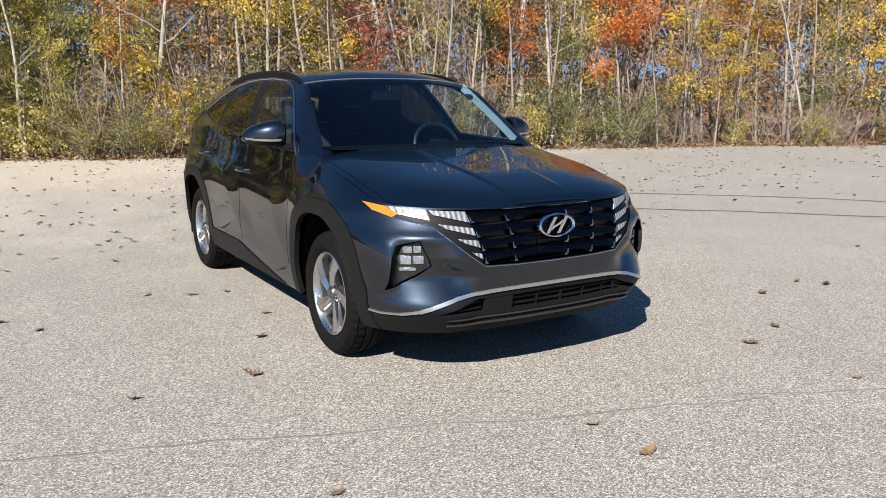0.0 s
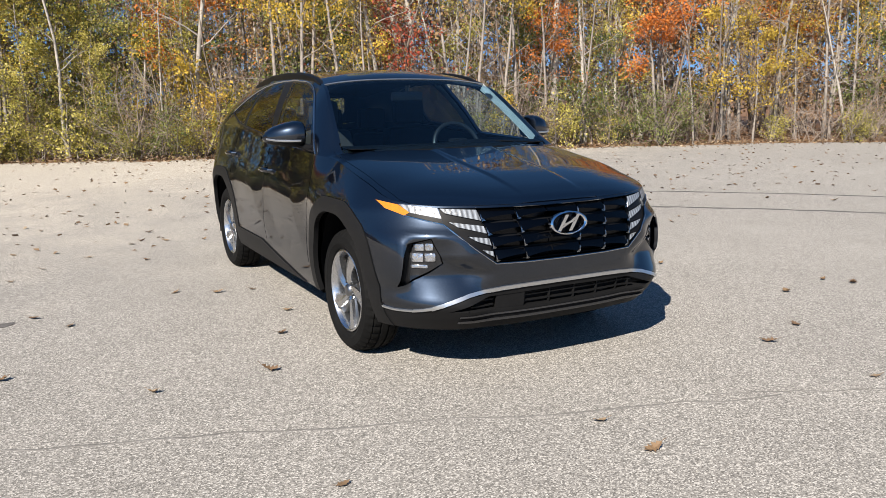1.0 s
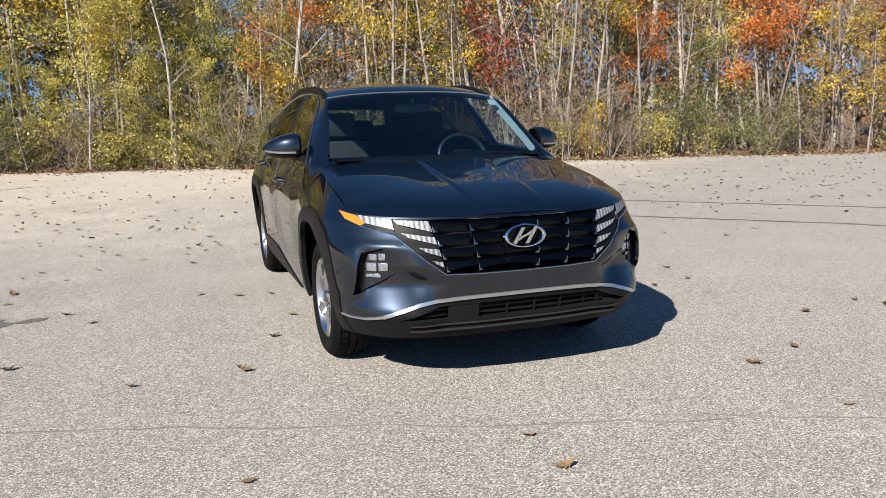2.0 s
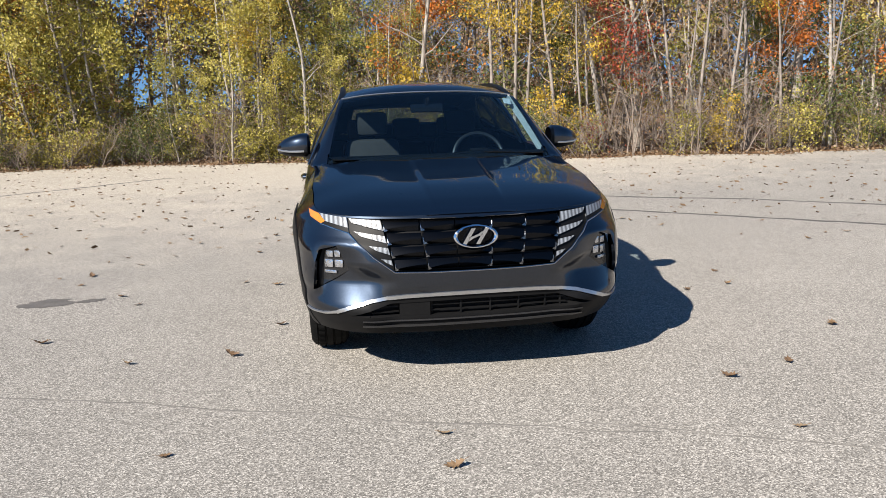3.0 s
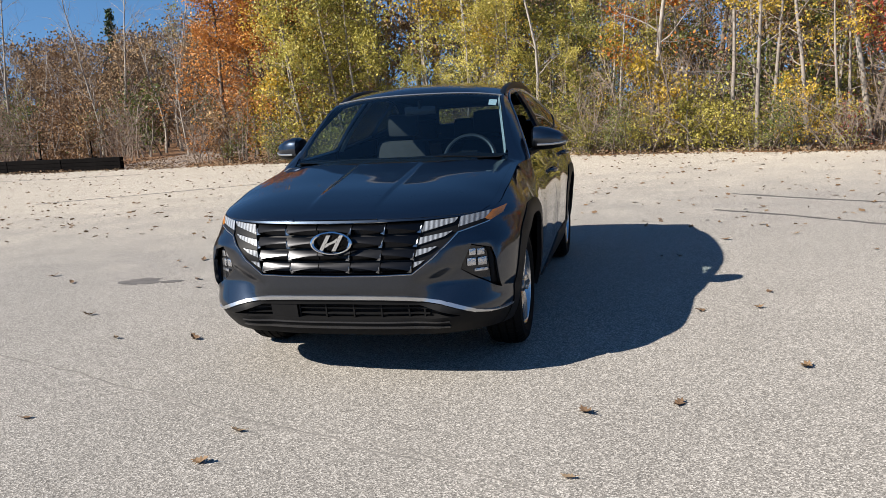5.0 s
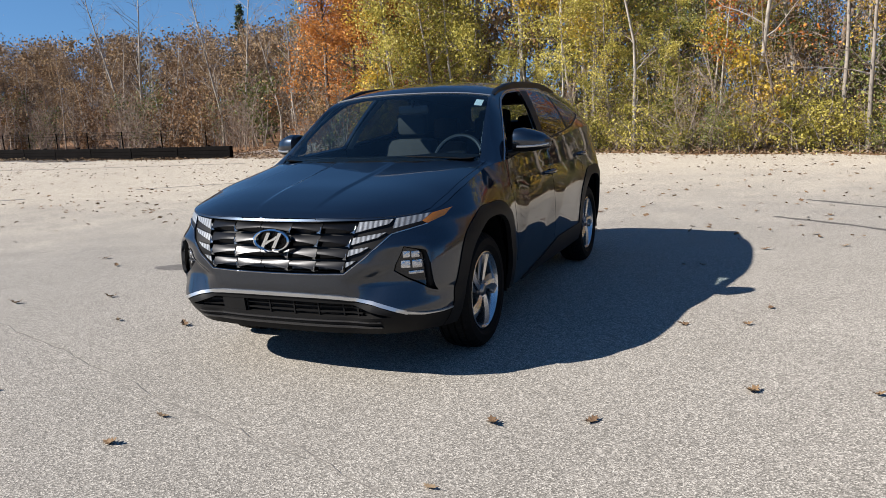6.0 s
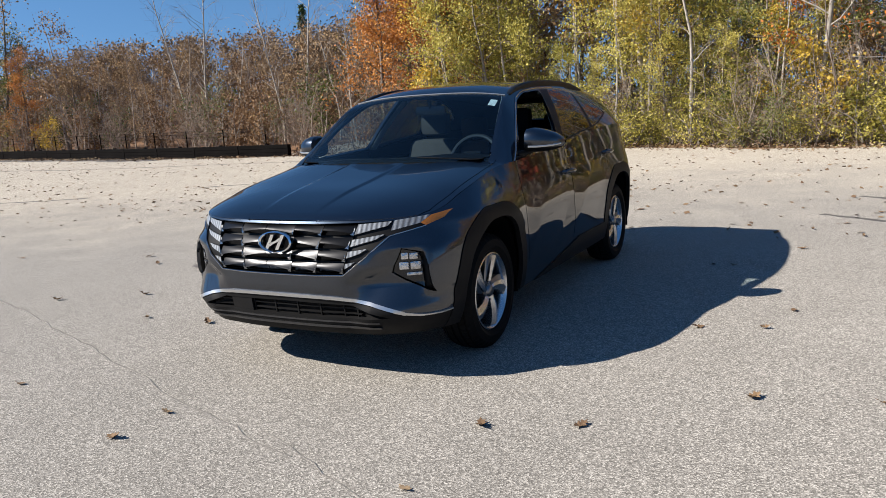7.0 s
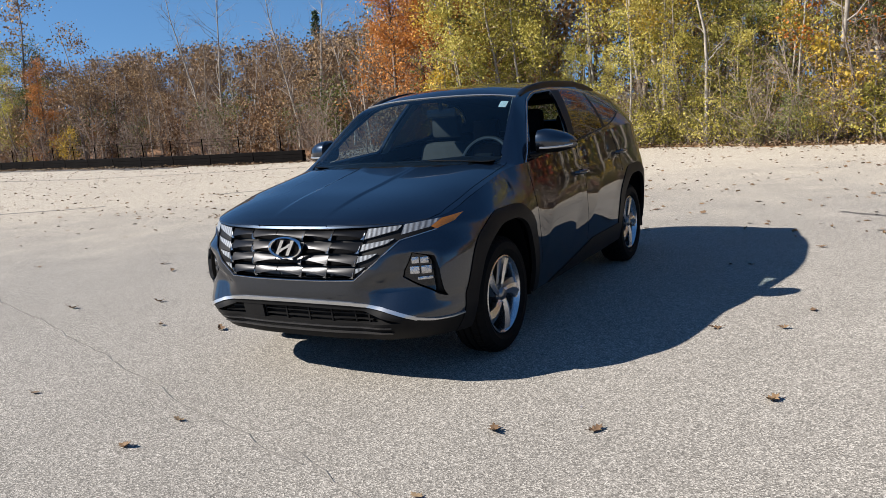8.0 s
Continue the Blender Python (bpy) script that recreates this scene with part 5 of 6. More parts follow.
def conifer():
    rng = np.random.default_rng(40)
    ob = empty("conifer", pose(0, 0, 0), "dark green conifer rising above the bare trees", "conifer")
    trunk = np.array([(0, 0, z) for z in np.linspace(-0.1, 13, 9)])
    lines = [(trunk, np.linspace(0.14, 0.02, 9))]
    centres = []
    for i in range(70):
        z = 2.5 + 10.4 * (i / 70)
        r = (13.4 - z) * 0.24 * rng.uniform(0.7, 1.15)
        a = rng.uniform(0, 2 * math.pi)
        end = np.array([math.cos(a) * r, math.sin(a) * r, z - 0.25 * r])
        lines.append((np.array([(0, 0, z), end * (0.5, 0.5, 1) + (0, 0, 0.1), end]), (0.02, 0.012, 0.006)))
        t = rng.uniform(0.15, 1, (40, 1))
        centres.append(np.array([0, 0, z]) * (1 - t) + end * t + rng.normal(size=(40, 3)) * 0.12)
    v, f = tubes_mesh(lines, 5)
    arrays("trunk", v, f, BARK_DARK, ob)
    v, f = leaf_mesh(rng, np.concatenate(centres), 0.26, 0.5)
    tagged(arrays("crown", v, f, CONIFER, ob), kind="stuff")
    return ob


KINDS["conifer"] = conifer()
USED = {}
plant_rng = np.random.default_rng(5)


def plant(kind, x, y, size=1.0, turn=None, group="trees of the woods"):
    """Puts one more tree of a kind at (x, y)."""
    m = pose(x, y, -0.03, 0, 0, plant_rng.uniform(0, 360) if turn is None else turn)
    src = KINDS[kind]
    if kind not in USED:
        USED[kind] = True
        ob = src
        ob.matrix_basis = m
    else:
        ob = copy_thing(src, m)
    ob.scale = (size,) * 3
    return tagged(ob, group="shrubs of the woods" if "shrub" in ob.name else group)


def grove(name, label, items):
    """Many trees far back, too many to pick apart, as one object."""
    verts, quads, slots, mats, base = [], [], [], [], 0
    for kind, x, y, size in items:
        m = np.array(pose(x, y, -0.03, 0, 0, plant_rng.uniform(0, 360)))[:3]
        for ch in KINDS[kind].children:
            me = ch.data
            if me not in GROVE_CACHE:
                v = np.empty(len(me.vertices) * 3, np.float32)
                me.vertices.foreach_get("co", v)
                q = np.empty(len(me.loops), np.int32)
                me.loops.foreach_get("vertex_index", q)
                GROVE_CACHE[me] = (v.reshape(-1, 3), q.reshape(-1, 4))
            v, q = GROVE_CACHE[me]
            mat = me.materials[0]
            if mat not in mats:
                mats.append(mat)
            verts.append(v * size @ m[:, :3].T + m[:, 3])
            quads.append(q + base)
            slots.append(np.full(len(q), mats.index(mat), np.int32))
            base += len(v)
    verts, quads, slots = np.concatenate(verts).astype(np.float32), np.concatenate(quads), np.concatenate(slots)
    me = bpy.data.meshes.new(name)
    me.vertices.add(len(verts))
    me.vertices.foreach_set("co", verts.ravel())
    me.loops.add(quads.size)
    me.loops.foreach_set("vertex_index", quads.ravel())
    me.polygons.add(len(quads))
    me.polygons.foreach_set("loop_start", np.arange(0, quads.size, 4, dtype=np.int32))
    for mat in mats:
        me.materials.append(mat)
    me.polygons.foreach_set("material_index", slots)
    me.update(calc_edges=True)
    return tagged(new(name, me), label, "woods", kind="stuff")


GROVE_CACHE = {}


def beyond(x, depth):
    """The place that lies depth metres into the woods from the lot's edge at x."""
    slope = (lot_edge(x + 0.5) - lot_edge(x - 0.5))
    n = math.hypot(slope, 1)
    return x - slope / n * depth, edge_y(x) + depth / n


def row(x0, x1, step, depth0, depth1, kinds, s0=0.85, s1=1.15, to=None):
    """A loose row of trees along the edge; into the list to, where one is given, else as trees of their own."""
    x = x0
    while x < x1:
        px, py = beyond(x + plant_rng.uniform(-0.4, 0.4) * step, plant_rng.uniform(depth0, depth1))
        item = (kinds[plant_rng.integers(len(kinds))], px, py, plant_rng.uniform(s0, s1))
        if to is None:
            plant(*item)
        else:
            to.append(item)
        x += step * plant_rng.uniform(0.7, 1.3)


# single trees that stand out
for kind, x, y, s in (("birch", -6.74, 27.3, 1.0), ("tall", 11.2, 21.6, 0.75), ("orange_a", -10.3, 25.6, 1.0), ("orange_a", -9.0, 26.6, 1.1), ("orange_a", -9.6, 29.0, 1.2), ("orange_a", -8.3, 25.6, 0.95), ("orange_a", -10.0, 27.4, 1.1), ("orange_a", -8.9, 28.0, 1.2), ("thicket_brown", -9.8, 24.4, 0.7), ("thicket_olive", -8.9, 24.3, 0.6), ("brush_b", -9.2, 24.2, 0.9), ("brush_a", -10.4, 24.0, 1.0), ("yellow_a", -7.4, 24.8, 0.75), ("shrub_yellow", -7.2, 24.2, 1.25),
                      ("yellow_a", 4.4, 22.3, 0.62), ("shrub_yellow", 4.9, 21.9, 1.15), ("brush_b", 3.9, 22.2, 1.0), ("orange_b", 18.2, 18.4, 0.80), ("orange_b", 19.0, 19.4, 0.85), ("yellow_a", 20.0, 17.6, 0.8), ("yellow_a", 21.0, 17.2, 0.7),
                      ("yellow_b", 13.6, 19.5, 1.0), ("yellow_b", 7.6, 21.2, 0.9), ("red", 9.9, 20.8, 1.0), ("red", 10.8, 22.0, 1.1), ("shrub_green", 5.6, 21.2, 1.0), ("shrub_green", 6.3, 21.0, 0.9), ("shrub_red", 9.2, 20.2, 0.9),
                      ("shrub_yellow", 8.2, 20.5, 0.8), ("green_tree", 16.4, 20.0, 0.8), ("green_tree", 15.2, 21.0, 0.8), ("yellow_b", 24.5, 17.0, 0.9), ("yellow_a", 26.0, 15.5, 0.9), ("tall", 15.6, 20.6, 0.95), ("tall", 21.8, 19.2, 0.7),
                      ("bare_d", 1.5, 22.6, 1.0), ("yellow_a", 10.9, 21.4, 0.6), ("shrub_dark", 17.0, 18.8, 0.9)):
    plant(kind, x, y, s)

# green-yellow young trees
row(-7.0, 0.4, 0.52, 0.9, 2.6, ["aspen_a", "aspen_b", "aspen_b", "yellow_b", "bare_d", "aspen_a"])
row(-7.5, 0.5, 0.6, 0.3, 1.3, ["shrub_green", "brush_b", "brush_a", "shrub_dark", "brush_a", "shrub_yellow"], 0.55, 0.95)
row(0.4, 4.0, 0.42, 0.7, 2.5, ["aspen_b", "bare_d", "brush_b", "shrub_green", "bare_c", "bare_a", "brush_b"], 0.6, 0.95)
row(-7.2, 4.2, 0.5, 0.4, 1.5, ["aspen_b", "shrub_green", "aspen_a", "shrub_green", "shrub_dark"], 0.42, 0.75)
# the mixed woods
row(4.0, 30.0, 0.55, 0.6, 2.2, ["bare_a", "bare_c", "bare_d", "bare_a", "bare_c", "yellow_b", "bare_a", "brush_b", "bare_b"], 0.6, 1.0)
row(4.0, 31.0, 0.62, 0.4, 1.6, ["brush_a", "brush_b", "brush_a", "shrub_dark", "shrub_green"], 0.5, 1.0)
row(3.5, 31.0, 0.75, 2.0, 5.0, ["bare_a", "bare_b", "bare_c", "far_b", "aspen_b", "yellow_b", "green_tree", "far_b", "orange_b"], 0.6, 0.95)
back = []
row(-7.5, 0.2, 0.7, 2.8, 6.0, ["aspen_a", "far_b", "green_tree", "orange_b", "aspen_a", "bare_b"], 0.9, 1.2, back)
row(4.6, 33.0, 0.7, 5.0, 9.0, ["tall_dark", "bare_b", "bare_a", "far_a", "far_b", "yellow_b", "far_b", "bare_a", "far_c"], 0.7, 1.1, back)
row(4.8, 34.0, 1.4, 9.0, 14.0, ["far_b", "far_a", "far_b", "far_a", "far_a"], 0.9, 1.15, back)
row(5.0, 36.0, 1.7, 14.0, 20.0, ["far_a", "far_b", "far_a", "far_a"], 0.9, 1.15, back)
row(4.0, 32.0, 1.5, 2.0, 6.0, ["brush_b", "brush_b", "shrub_dark"], 0.9, 1.4, back)
row(-11.5, 0.0, 1.1, 7.0, 13.0, ["far_b", "far_a", "far_a"], 0.8, 1.0, back)
row(-0.5, 4.8, 0.28, 3.0, 9.0, ["brush_b", "shrub_dark", "far_a", "green_tree", "far_c"], 0.42, 0.6, back)
row(-7.5, 0.4, 0.55, 5.0, 10.0, ["green_tree", "aspen_b", "far_b", "far_a", "far_a"], 0.6, 0.85, back)
row(0.5, 9.0, 0.6, 1.5, 4.0, ["shrub_dark", "brush_b", "green_tree", "shrub_green"], 0.6, 1.0, back)
row(0.6, 5.0, 0.5, 4.5, 8.0, ["far_b", "far_a", "bare_a", "far_b"], 0.42, 0.54, back)
row(0.2, 5.0, 0.6, 8.0, 12.0, ["far_a", "far_b", "far_a"], 0.46, 0.58, back)
row(-12.0, -0.8, 1.2, 10.0, 15.0, ["far_wall"], 0.7, 0.95, back)
row(5.5, 34.0, 1.5, 11.0, 18.0, ["far_wall"], 0.75, 1.0, back)
grove("woods", "dense mixed autumn woods behind the first trees", back)
# woods behind the low barrier
far_left = []
for x0, x1, y0, y1, n, kinds, s0, s1 in ((-50, -15, 31, 34, 18, ["bare_a", "bare_c", "bare_d", "far_bare", "bare_a"], 0.55, 0.8), (-52, -15, 28.5, 33, 30, ["brush_a", "brush_b", "brush_b"], 0.7, 1.1)):
    for i in range(n):
        plant(kinds[plant_rng.integers(len(kinds))], x0 + (x1 - x0) * (i + plant_rng.uniform(0.1, 0.9)) / n, plant_rng.uniform(y0, y1), plant_rng.uniform(s0, s1))
for x0, x1, y0, y1, n, kinds, s0, s1 in ((-60, -17, 34, 40, 34, ["far_a", "bare_a", "far_bare", "brush_b", "bare_c", "brush_b"], 0.42, 0.62), (-70, -16.5, 41, 47, 34, ["far_round", "far_b", "far_round", "far_bare", "far_a"], 0.52, 0.68), (-74, -16, 49, 55, 40, ["far_round", "far_round", "far_round", "far_c", "far_round"], 0.82, 0.98)):
    for i in range(n):
        far_left.append((kinds[plant_rng.integers(len(kinds))], x0 + (x1 - x0) * (i + plant_rng.uniform(0.1, 0.9)) / n, plant_rng.uniform(y0, y1), plant_rng.uniform(s0, s1)))
for i in range(60):
    far_left.append((("thicket_brown", "brush_b", "thicket_olive", "thicket_brown", "far_round")[i % 5], -60 + 44 * (i + plant_rng.uniform(0, 1)) / 60, plant_rng.uniform(30.5, 38), plant_rng.uniform(0.7, 1.25) * (0.42 if i % 5 == 4 else 1)))
for x, y, s in ((-18.5, 38, 0.62), (-20.5, 41, 0.72), (-23, 39, 0.66), (-17.5, 44, 0.8), (-25.5, 42, 0.75), (-21.5, 46, 0.85)):
    far_left.append(("far_round", x, y, s))
for i in range(44):
    far_left.append(("far_wall", -82 + 66 * (i + plant_rng.uniform(0, 1)) / 44, plant_rng.uniform(57, 63), plant_rng.uniform(0.8, 1.0)))
for i in range(14):
    far_left.append(("far_wall", -29 + 14 * (i + plant_rng.uniform(0, 1)) / 14, plant_rng.uniform(40, 56), plant_rng.uniform(0.55, 0.8)))
grove("distant_woods", "brown distant woods beyond the barrier", far_left)
for x, y, s in ((-26.5, 33.5, 1.0), (-22.0, 36, 1.0), (-19.3, 37, 0.95), (-30.2, 35, 1.05)):
    plant("far_bare", x, y, s * 0.85)
plant("conifer", -33.5, 52, 0.78)
plant("orange_a", -38.4, 30.6, 0.72)
plant("aspen_a", -39.9, 29.8, 0.95)
plant("aspen_a", -41.2, 30.6, 1.0)
plant("green_tree", -40.4, 31.6, 1.1)
plant("far_b", -36.4, 31.6, 0.8)
plant("shrub_yellow", -35.5, 29.6, 0.9)
plant("far_a", -41.5, 31.0, 1.0)
plant("thicket_brown", -15.0, lot_edge(-15.0) + 1.5, 0.75)
plant("thicket_brown", -16.6, lot_edge(-16.6) + 1.8, 0.7)
plant("thicket_brown", -17.8, lot_edge(-17.8) + 2.4, 0.75)
plant("shrub_dark", -14.6, 34.0, 1.4)
plant("shrub_dark", -13.6, 36.0, 1.5)
# low shrubs in leaf along the edge
for kind, x, y, k in (("shrub_green", 4.4, 22.1, 0.9), ("shrub_yellow", 5.2, 21.7, 0.75), ("shrub_green", 5.9, 21.3, 0.85), ("shrub_yellow", 8.4, 20.2, 0.7), ("shrub_green", 9.1, 20.0, 0.75), ("shrub_green", 11.6, 19.4, 0.8), ("shrub_yellow", 12.6, 19.2, 0.7), ("shrub_green", 14.4, 18.8, 0.9), ("shrub_dark", 16.2, 18.6, 0.8),
                      ("shrub_green", 1.7, 22.4, 0.95), ("shrub_green", 2.8, 22.0, 0.95), ("shrub_yellow", 4.9, 22.6, 1.1), ("shrub_green", 7.0, 20.8, 0.7)):
    plant(kind, x, y, k)
# unseen woods added on the other sides of the lot, only for reflections
ring = []
for i in range(0, 18, 2):
    ring.append((["far_a", "far_b", "far_c"][i % 3], -58 + plant_rng.uniform(-3, 3), -40 + i * 3.9, plant_rng.uniform(0.9, 1.2)))
for i in range(0, 22, 2):
    ring.append((["far_a", "far_c", "far_b"][i % 3], -56 + i * 4.6, -46 + plant_rng.uniform(-4, 0), plant_rng.uniform(0.9, 1.2)))
for i in range(9):
    ring.append((["far_a", "far_c", "far_b"][i % 3], 46 + plant_rng.uniform(0, 5), -42 + i * 4.4, plant_rng.uniform(0.9, 1.2)))
grove("outer_woods", "unseen autumn woods added round the lot for reflections", ring)
for kind, ob in KINDS.items():
    if kind not in USED:
        for o in (*ob.children_recursive, ob):
            bpy.data.objects.remove(o)


# ---- low barrier and fence at the far side of the lot ----
def barrier_piece(x0, y0, x1, y1):
    a = math.degrees(math.atan2(y1 - y0, x1 - x0))
    length = math.hypot(x1 - x0, y1 - y0) - 0.03
    ob = empty("barrier", pose(x0, y0, 0, 0, 0, a), "low dark timber barrier along the edge of the lot", "barrier", "barriers along the lot")
    bm = bmesh.new()
    for z0, z1, d in ((-0.05, 0.145, 0.0), (0.15, 0.285, 0.01), (0.29, 0.43, 0.0)):
        box(bm, 0, length, d, 0.2 + d, z0, z1, 0.012)
    part("timber", bm, BARRIER, ob, smooth=False)
    bm = bmesh.new()
    box(bm, length * 0.5 - 0.06, length * 0.5 + 0.06, 0.215, 0.33, -0.05, 0.47, 0.01)
    part("post", bm, BARRIER, ob, smooth=False)
    return ob


x = -56.0
while x < -14.2:
    barrier_piece(x, lot_edge(x) + 0.1, x + 2.4, lot_edge(x + 2.4) + 0.1)
    x += 2.4
fence = empty("fence", pose(-35, 0, 0), "thin dark wire fence behind the low barrier", "fence")
for i in range(18):
    bm = bmesh.new()
    x = -54 + i * 2.3
    tube(bm, [(x + 35, lot_edge(x) + 1.4, -0.1), (x + 35, lot_edge(x) + 1.4, 1.05)], 0.025, 6)
    part("post", bm, BARRIER, fence)
for z in (0.75, 0.9, 1.02):
    bm = bmesh.new()
    tube(bm, [(-54 + i * 2.3 + 35, lot_edge(-54 + i * 2.3) + 1.4, z) for i in range(18)], 0.008, 4)
    part("wire", bm, BARRIER, fence)


# ---- cracks, stains and fallen leaves on the lot ----
def ribbon(name, line, width, mat, label, category, z=0.004, wobble=0.03):
    """A thin crooked line of sealant or a crack on the asphalt."""
    rng = np.random.default_rng(len(name) + int(abs(line[0][0]) * 10))
    pts, drift = [], np.zeros(2)
    for p, q in zip(line, line[1:]):
        n = max(2, int(math.hypot(q[0] - p[0], q[1] - p[1]) / 0.12))
        for k in range(n):
            t = k / n
            drift = drift * 0.85 + rng.normal(size=2) * wobble * 0.4
            pts.append((p[0] + (q[0] - p[0]) * t + drift[0], p[1] + (q[1] - p[1]) * t + drift[1]))
    bm = bmesh.new()
    rows = []
    for i, p in enumerate(pts):
        a, b = pts[max(i - 1, 0)], pts[min(i + 1, len(pts) - 1)]
        d = Vector((b[0] - a[0], b[1] - a[1])).normalized()
        w = width * rng.uniform(0.5, 1.1)
        rows.append([bm.verts.new((p[0] - d.y * w * s, p[1] + d.x * w * s, z * h)) for s, h in ((-0.5, 0), (-0.3, 1), (0.3, 1), (0.5, 0))])
    grid(bm, rows)
    return tagged(finish(bm, name, mat, smooth=False), label, category, kind="structure")


ribbon("crack", [(-6, 5.6), (-1.2, 3.91), (0.13, 3.46), (1.3, 3.02), (1.95, 2.75), (3.4, 2.2)], 0.012, CRACK, "dark hairline crack across the asphalt", "crack")
ribbon("crack", [(3.0, 2.45), (4.2, 1.9), (6.5, 1.5)], 0.006, CRACK, "fine crack across the asphalt", "crack")
for line, w in (([(5.6, 11.4), (6.7, 10.5), (7.85, 9.75), (8.93, 8.74), (9.98, 7.73), (10.73, 6.84), (11.2, 6.1), (13.5, 3.2)], 0.12), ([(5.2, 9.75), (5.9, 9.15), (6.6, 8.5), (7.7, 7.47), (8.59, 6.64), (9.24, 5.87), (9.7, 5.35), (12, 2.6)], 0.11),
                ([(-7.5, 12.6), (-5.3, 14.45), (-4.53, 15.12), (-3.08, 16.56), (-1.5, 18.2)], 0.12), ([(-26, 18.6), (-19.1, 18.3), (-15.5, 18.85), (-10, 20.0)], 0.16), ([(-12.6, 9.2), (-10.7, 9.8), (-9.4, 10.4), (-8.7, 10.9)], 0.12)):
    ribbon("tar_line", line, w, TAR, "dark tar line sealed into the asphalt", "tar line", wobble=0.03)


# wide dark band on the asphalt along the foot of the barrier
ribbon("damp_band", [(-44, 26.6), (-38, 25.7), (-30, 24.4), (-24, 23.4), (-19, 22.5)], 1.3, STAIN_AND_BAND, "dark band on the asphalt before the low barrier", "dirt", wobble=0.2)


def stain(x, y, rx, ry, turn):
    rng = np.random.default_rng(int(x * 100) % 97)
    bm = bmesh.new()
    c = bm.verts.new((0, 0, 0.004))
    rim_ = [bm.verts.new((rx * f * math.cos(a), ry * f * math.sin(a), 0.002)) for a, f in ((a, rng.uniform(0.75, 1.1)) for a in np.linspace(0, 2 * math.pi, 28, endpoint=False))]
    for a, b in zip(rim_, rim_[1:] + rim_[:1]):
        bm.faces.new((c, a, b))
    ob = tagged(finish(bm, "stain", STAIN_AND_BAND), "dark oil stain soaked into the asphalt", "stain", "oil stains", "structure")
    ob.matrix_world = pose(x, y, 0.001, 0, 0, turn)


stain(-0.37, 5.65, 0.22, 0.15, 10)
stain(-0.03, 5.66, 0.12, 0.06, 20)


def oak_leaf(seed, size, curl):
    """A dry lobed leaf with a raised middle rib and curled edges."""
    rng = np.random.default_rng(seed)
    bm = bmesh.new()
    n = 9
    mid = [bm.verts.new((size * (k / n - 0.5), 0, 0.006 + curl * size * ((k / n - 0.5) ** 2) * 1.5)) for k in range(n + 1)]
    for s in (1, -1):
        edge = []
        for k in range(n + 1):
            t = k / n
            w = size * 0.36 * math.sin(math.pi * min(t * 0.92 + 0.06, 1)) * (1 if k % 2 else 0.55) * rng.uniform(0.8, 1.15)
            edge.append(bm.verts.new((size * (t - 0.5) + 0.08 * size * (k % 2), s * w, 0.004 + curl * w * rng.uniform(0.3, 1.2) + curl * size * ((t - 0.5) ** 2) * 1.5)))
        for a, b, c, d in zip(mid, mid[1:], edge[1:], edge):
            bm.faces.new((a, b, c, d) if s > 0 else (d, c, b, a))
    tube(bm, [(-size * 0.5, 0, 0.008 + curl * size * 0.37), (-size * 0.75, size * 0.05, 0.012 + curl * size * 0.5)], 0.0012, 4)
    me = bpy.data.meshes.new("fallen_leaf")
    bm.to_mesh(me)
    bm.free()
    me.materials.append(FALLEN)
    return me


LEAF_MESHES = [oak_leaf(k, 0.062 + 0.012 * (k % 4), 0.25 + 0.13 * (k % 5)) for k in range(8)]
leaf_rng = np.random.default_rng(11)
near_leaves = [(1.69, 5.8), (1.74, 5.05), (1.53, 4.53), (1.27, 3.9), (0.67, 3.87), (1.16, 6.0), (4.39, 3.02), (3.96, 2.87), (3.93, 2.2), (2.35, 2.47), (2.35, 2.14), (5.73, 3.53), (5.64, 3.72), (0.71, 7.88), (1.5, 8.45), (1.44, 9.11), (1.13, 2.5), (7.51, 4.34), (1.44, 5.83), (5.07, 3.61),
               (5.01, 4.84), (5.15, 5.31), (4.62, 4.75), (-1.52, 5.89), (-4.01, 7.43), (-3.14, 5.47), (-1.07, 5.59), (-0.67, 4.09), (5.13, 8.63), (0.39, 5.41), (0.19, 5.74), (-0.29, 6.68), (-0.28, 6.29), (6.41, 8.77), (6.8, 6.49), (-0.01, 4.46), (-7.93, 10.72)]
SEEN = len(near_leaves)
for k in range(125):
    near_leaves.append((leaf_rng.uniform(-7, 12), leaf_rng.uniform(6.5, 13)))
for k, (x, y) in enumerate(near_leaves):
    if k >= SEEN and 1.5 < x < 3.8 and 2.6 < y < 8.2:
        continue
    ob = new("fallen_leaf", LEAF_MESHES[k % 8])
    s = leaf_rng.uniform(0.6, 1.15) if k >= SEEN else 1.0
    ob.matrix_world = pose(x, y, 0.002, leaf_rng.uniform(-12, 12), leaf_rng.uniform(-12, 12), leaf_rng.uniform(0, 360)) @ Matrix.Diagonal((s, s, s, 1))
    tagged(ob, "dry curled brown leaf lying on the asphalt", "leaf", "fallen leaves on the lot")


def scatter(name, n, place, label, lift):
    """Countless small fallen leaves as one object."""
    c = np.array([place() for _ in range(n)])
    v, f = leaf_mesh(leaf_rng, c, 0.10, 0)
    v = v.reshape(-1, 4, 3)
    v[:, :, 2] = c[:, None, 2] + np.abs(v[:, :, 2] - c[:, None, 2]) * lift + 0.003
    tagged(arrays(name, v.reshape(-1, 3), f, FALLEN), label, "leaves", kind="stuff")


def on_lot():
    while True:
        x = leaf_rng.uniform(-30, 32)
        y = leaf_rng.uniform(8, 26)
        if y < edge_y(x) and not (1.5 < x < 3.8 and y < 8.2):
            return (x, y, 0.0)


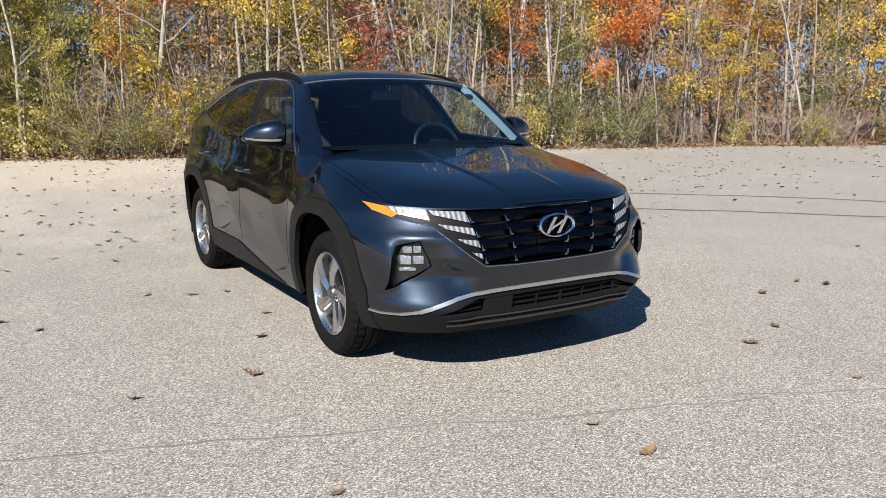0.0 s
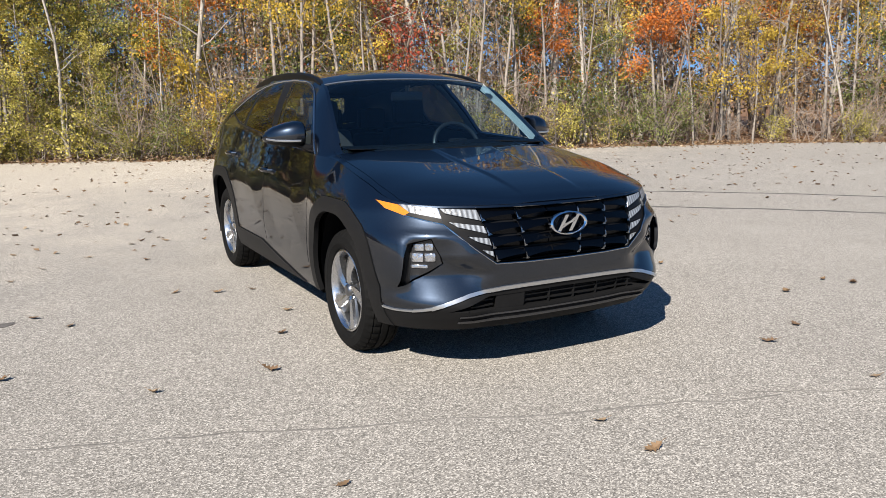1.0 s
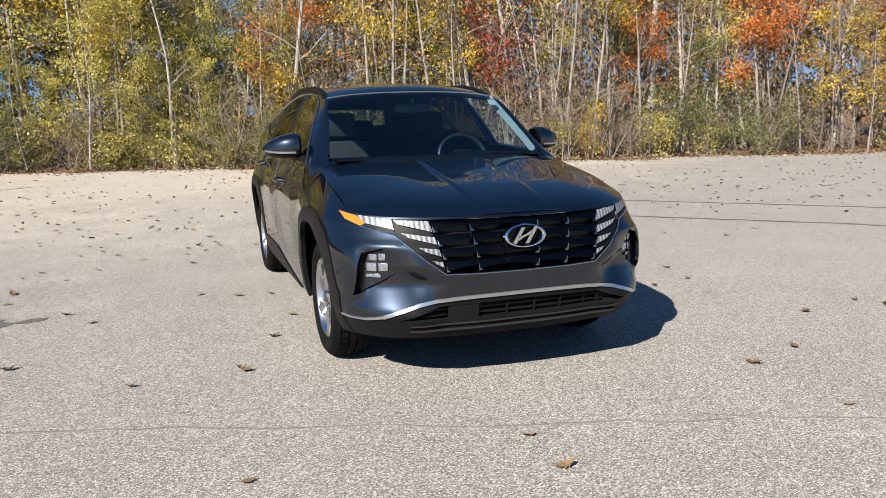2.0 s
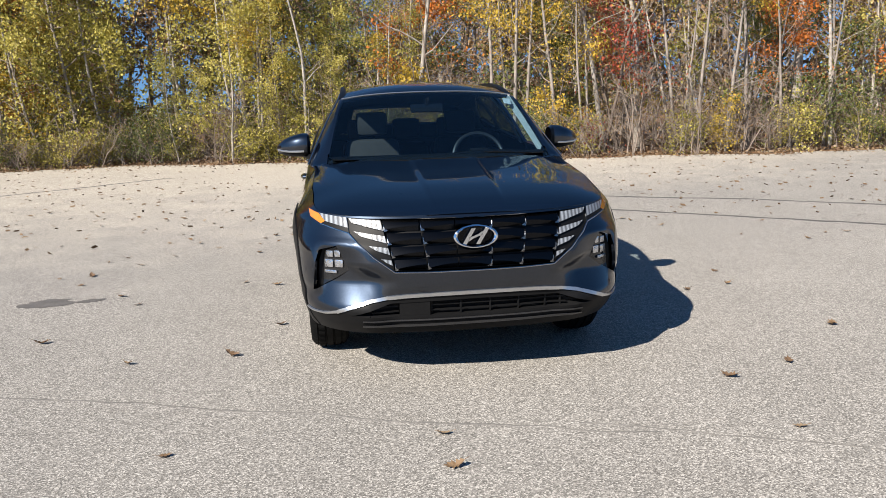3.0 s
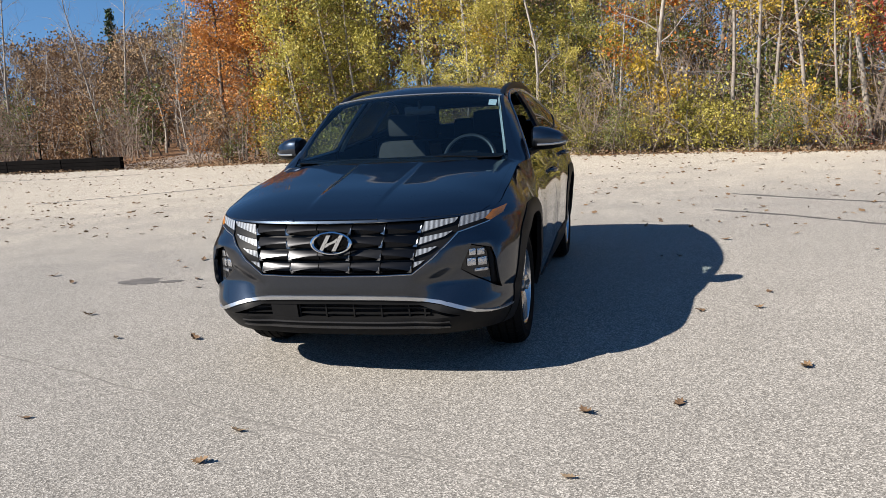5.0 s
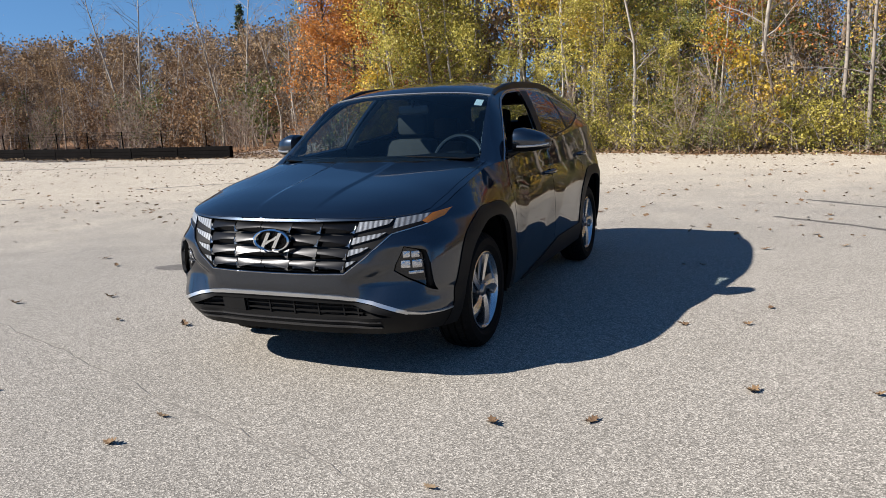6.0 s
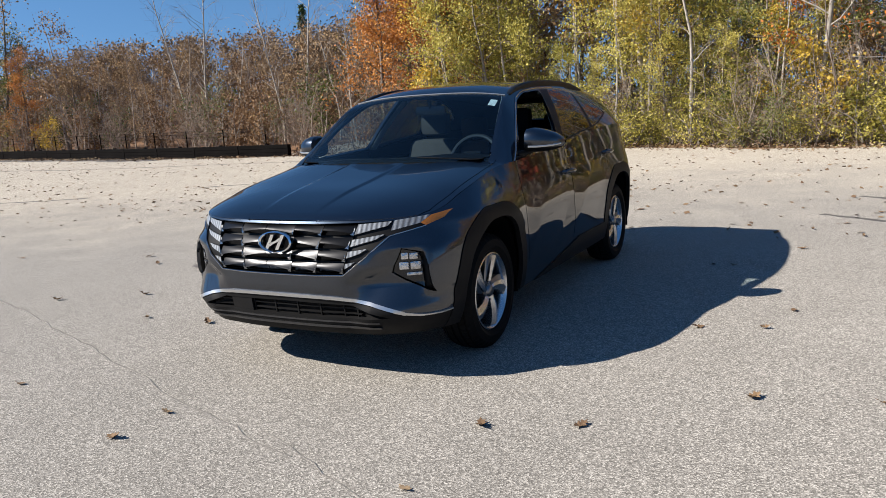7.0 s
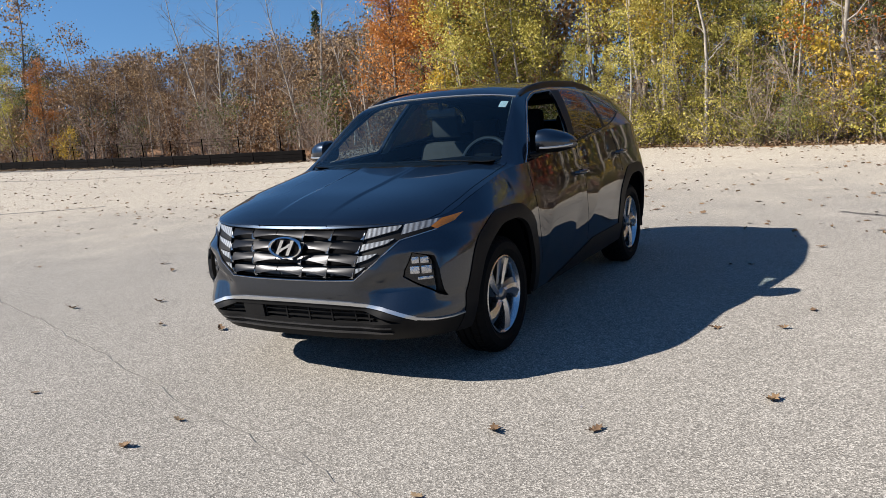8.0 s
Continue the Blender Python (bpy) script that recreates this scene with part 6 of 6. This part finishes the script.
def at_edge():
    x = leaf_rng.uniform(-40, 34)
    px, py = beyond(x, leaf_rng.normal() * 0.45 + 0.25)
    return (px, py, max(0.0, 0.10 * (1 - abs(py - edge_y(x) - 0.6))) * leaf_rng.uniform(0, 1))


def in_woods():
    px, py = beyond(leaf_rng.uniform(-16, 32), leaf_rng.uniform(0.5, 7))
    return (px, py, leaf_rng.uniform(-0.02, 0.08))


scatter("lot_leaves", 3000, on_lot, "small dry leaves scattered over the asphalt", 0.35)
scatter("edge_leaves", 14000, at_edge, "drift of fallen leaves along the edge of the lot", 0.5)
scatter("floor_leaves", 12000, in_woods, "fallen leaves on the forest floor", 0.6)

# ---- track into the woods ----
bm = bmesh.new()
rows = []
for x, y, w in ((-12.6, 21.8, 2.6), (-13.2, 25, 1.7), (-14.2, 30, 1.6), (-16.0, 38, 1.7), (-19, 50, 1.8), (-23, 64, 1.8)):
    rows.append([bm.verts.new((x - w, y, -0.026)), bm.verts.new((x - w * 0.4, y, -0.008)), bm.verts.new((x + w * 0.4, y, -0.008)), bm.verts.new((x + w, y, -0.026))])
grid(bm, rows)
tagged(finish(bm, "road", TRACK), "pale gravel track leading into the woods", "track", kind="structure")


def van(m):
    """A white van far down the track."""
    ob = empty("van", m, "white van parked far down the track", "van")
    bm = bmesh.new()
    box(bm, -0.95, 0.95, -2.4, 1.4, 0.45, 2.2, 0.12)
    part("body", bm, WHITE_PAPER, ob)
    bm = bmesh.new()
    box(bm, -0.9, 0.9, 1.4, 2.5, 0.45, 1.3, 0.15)
    part("bonnet", bm, WHITE_PAPER, ob)
    bm = bmesh.new()
    box(bm, -0.8, 0.8, -2.43, -2.38, 1.4, 2.0, 0.02)
    part("rear_window", bm, GLOSS_BLACK, ob)
    for sx in (-0.85, 0.85):
        for y in (-1.6, 1.6):
            bm = bmesh.new()
            bmesh.ops.create_cone(bm, cap_ends=True, segments=20, radius1=0.35, radius2=0.35, depth=0.22, matrix=pose(sx, y, 0.35, 0, 90, 0))
            part("wheel", bm, RUBBER, ob)


van(pose(-21.5, 57, 0, 0, 0, 70))
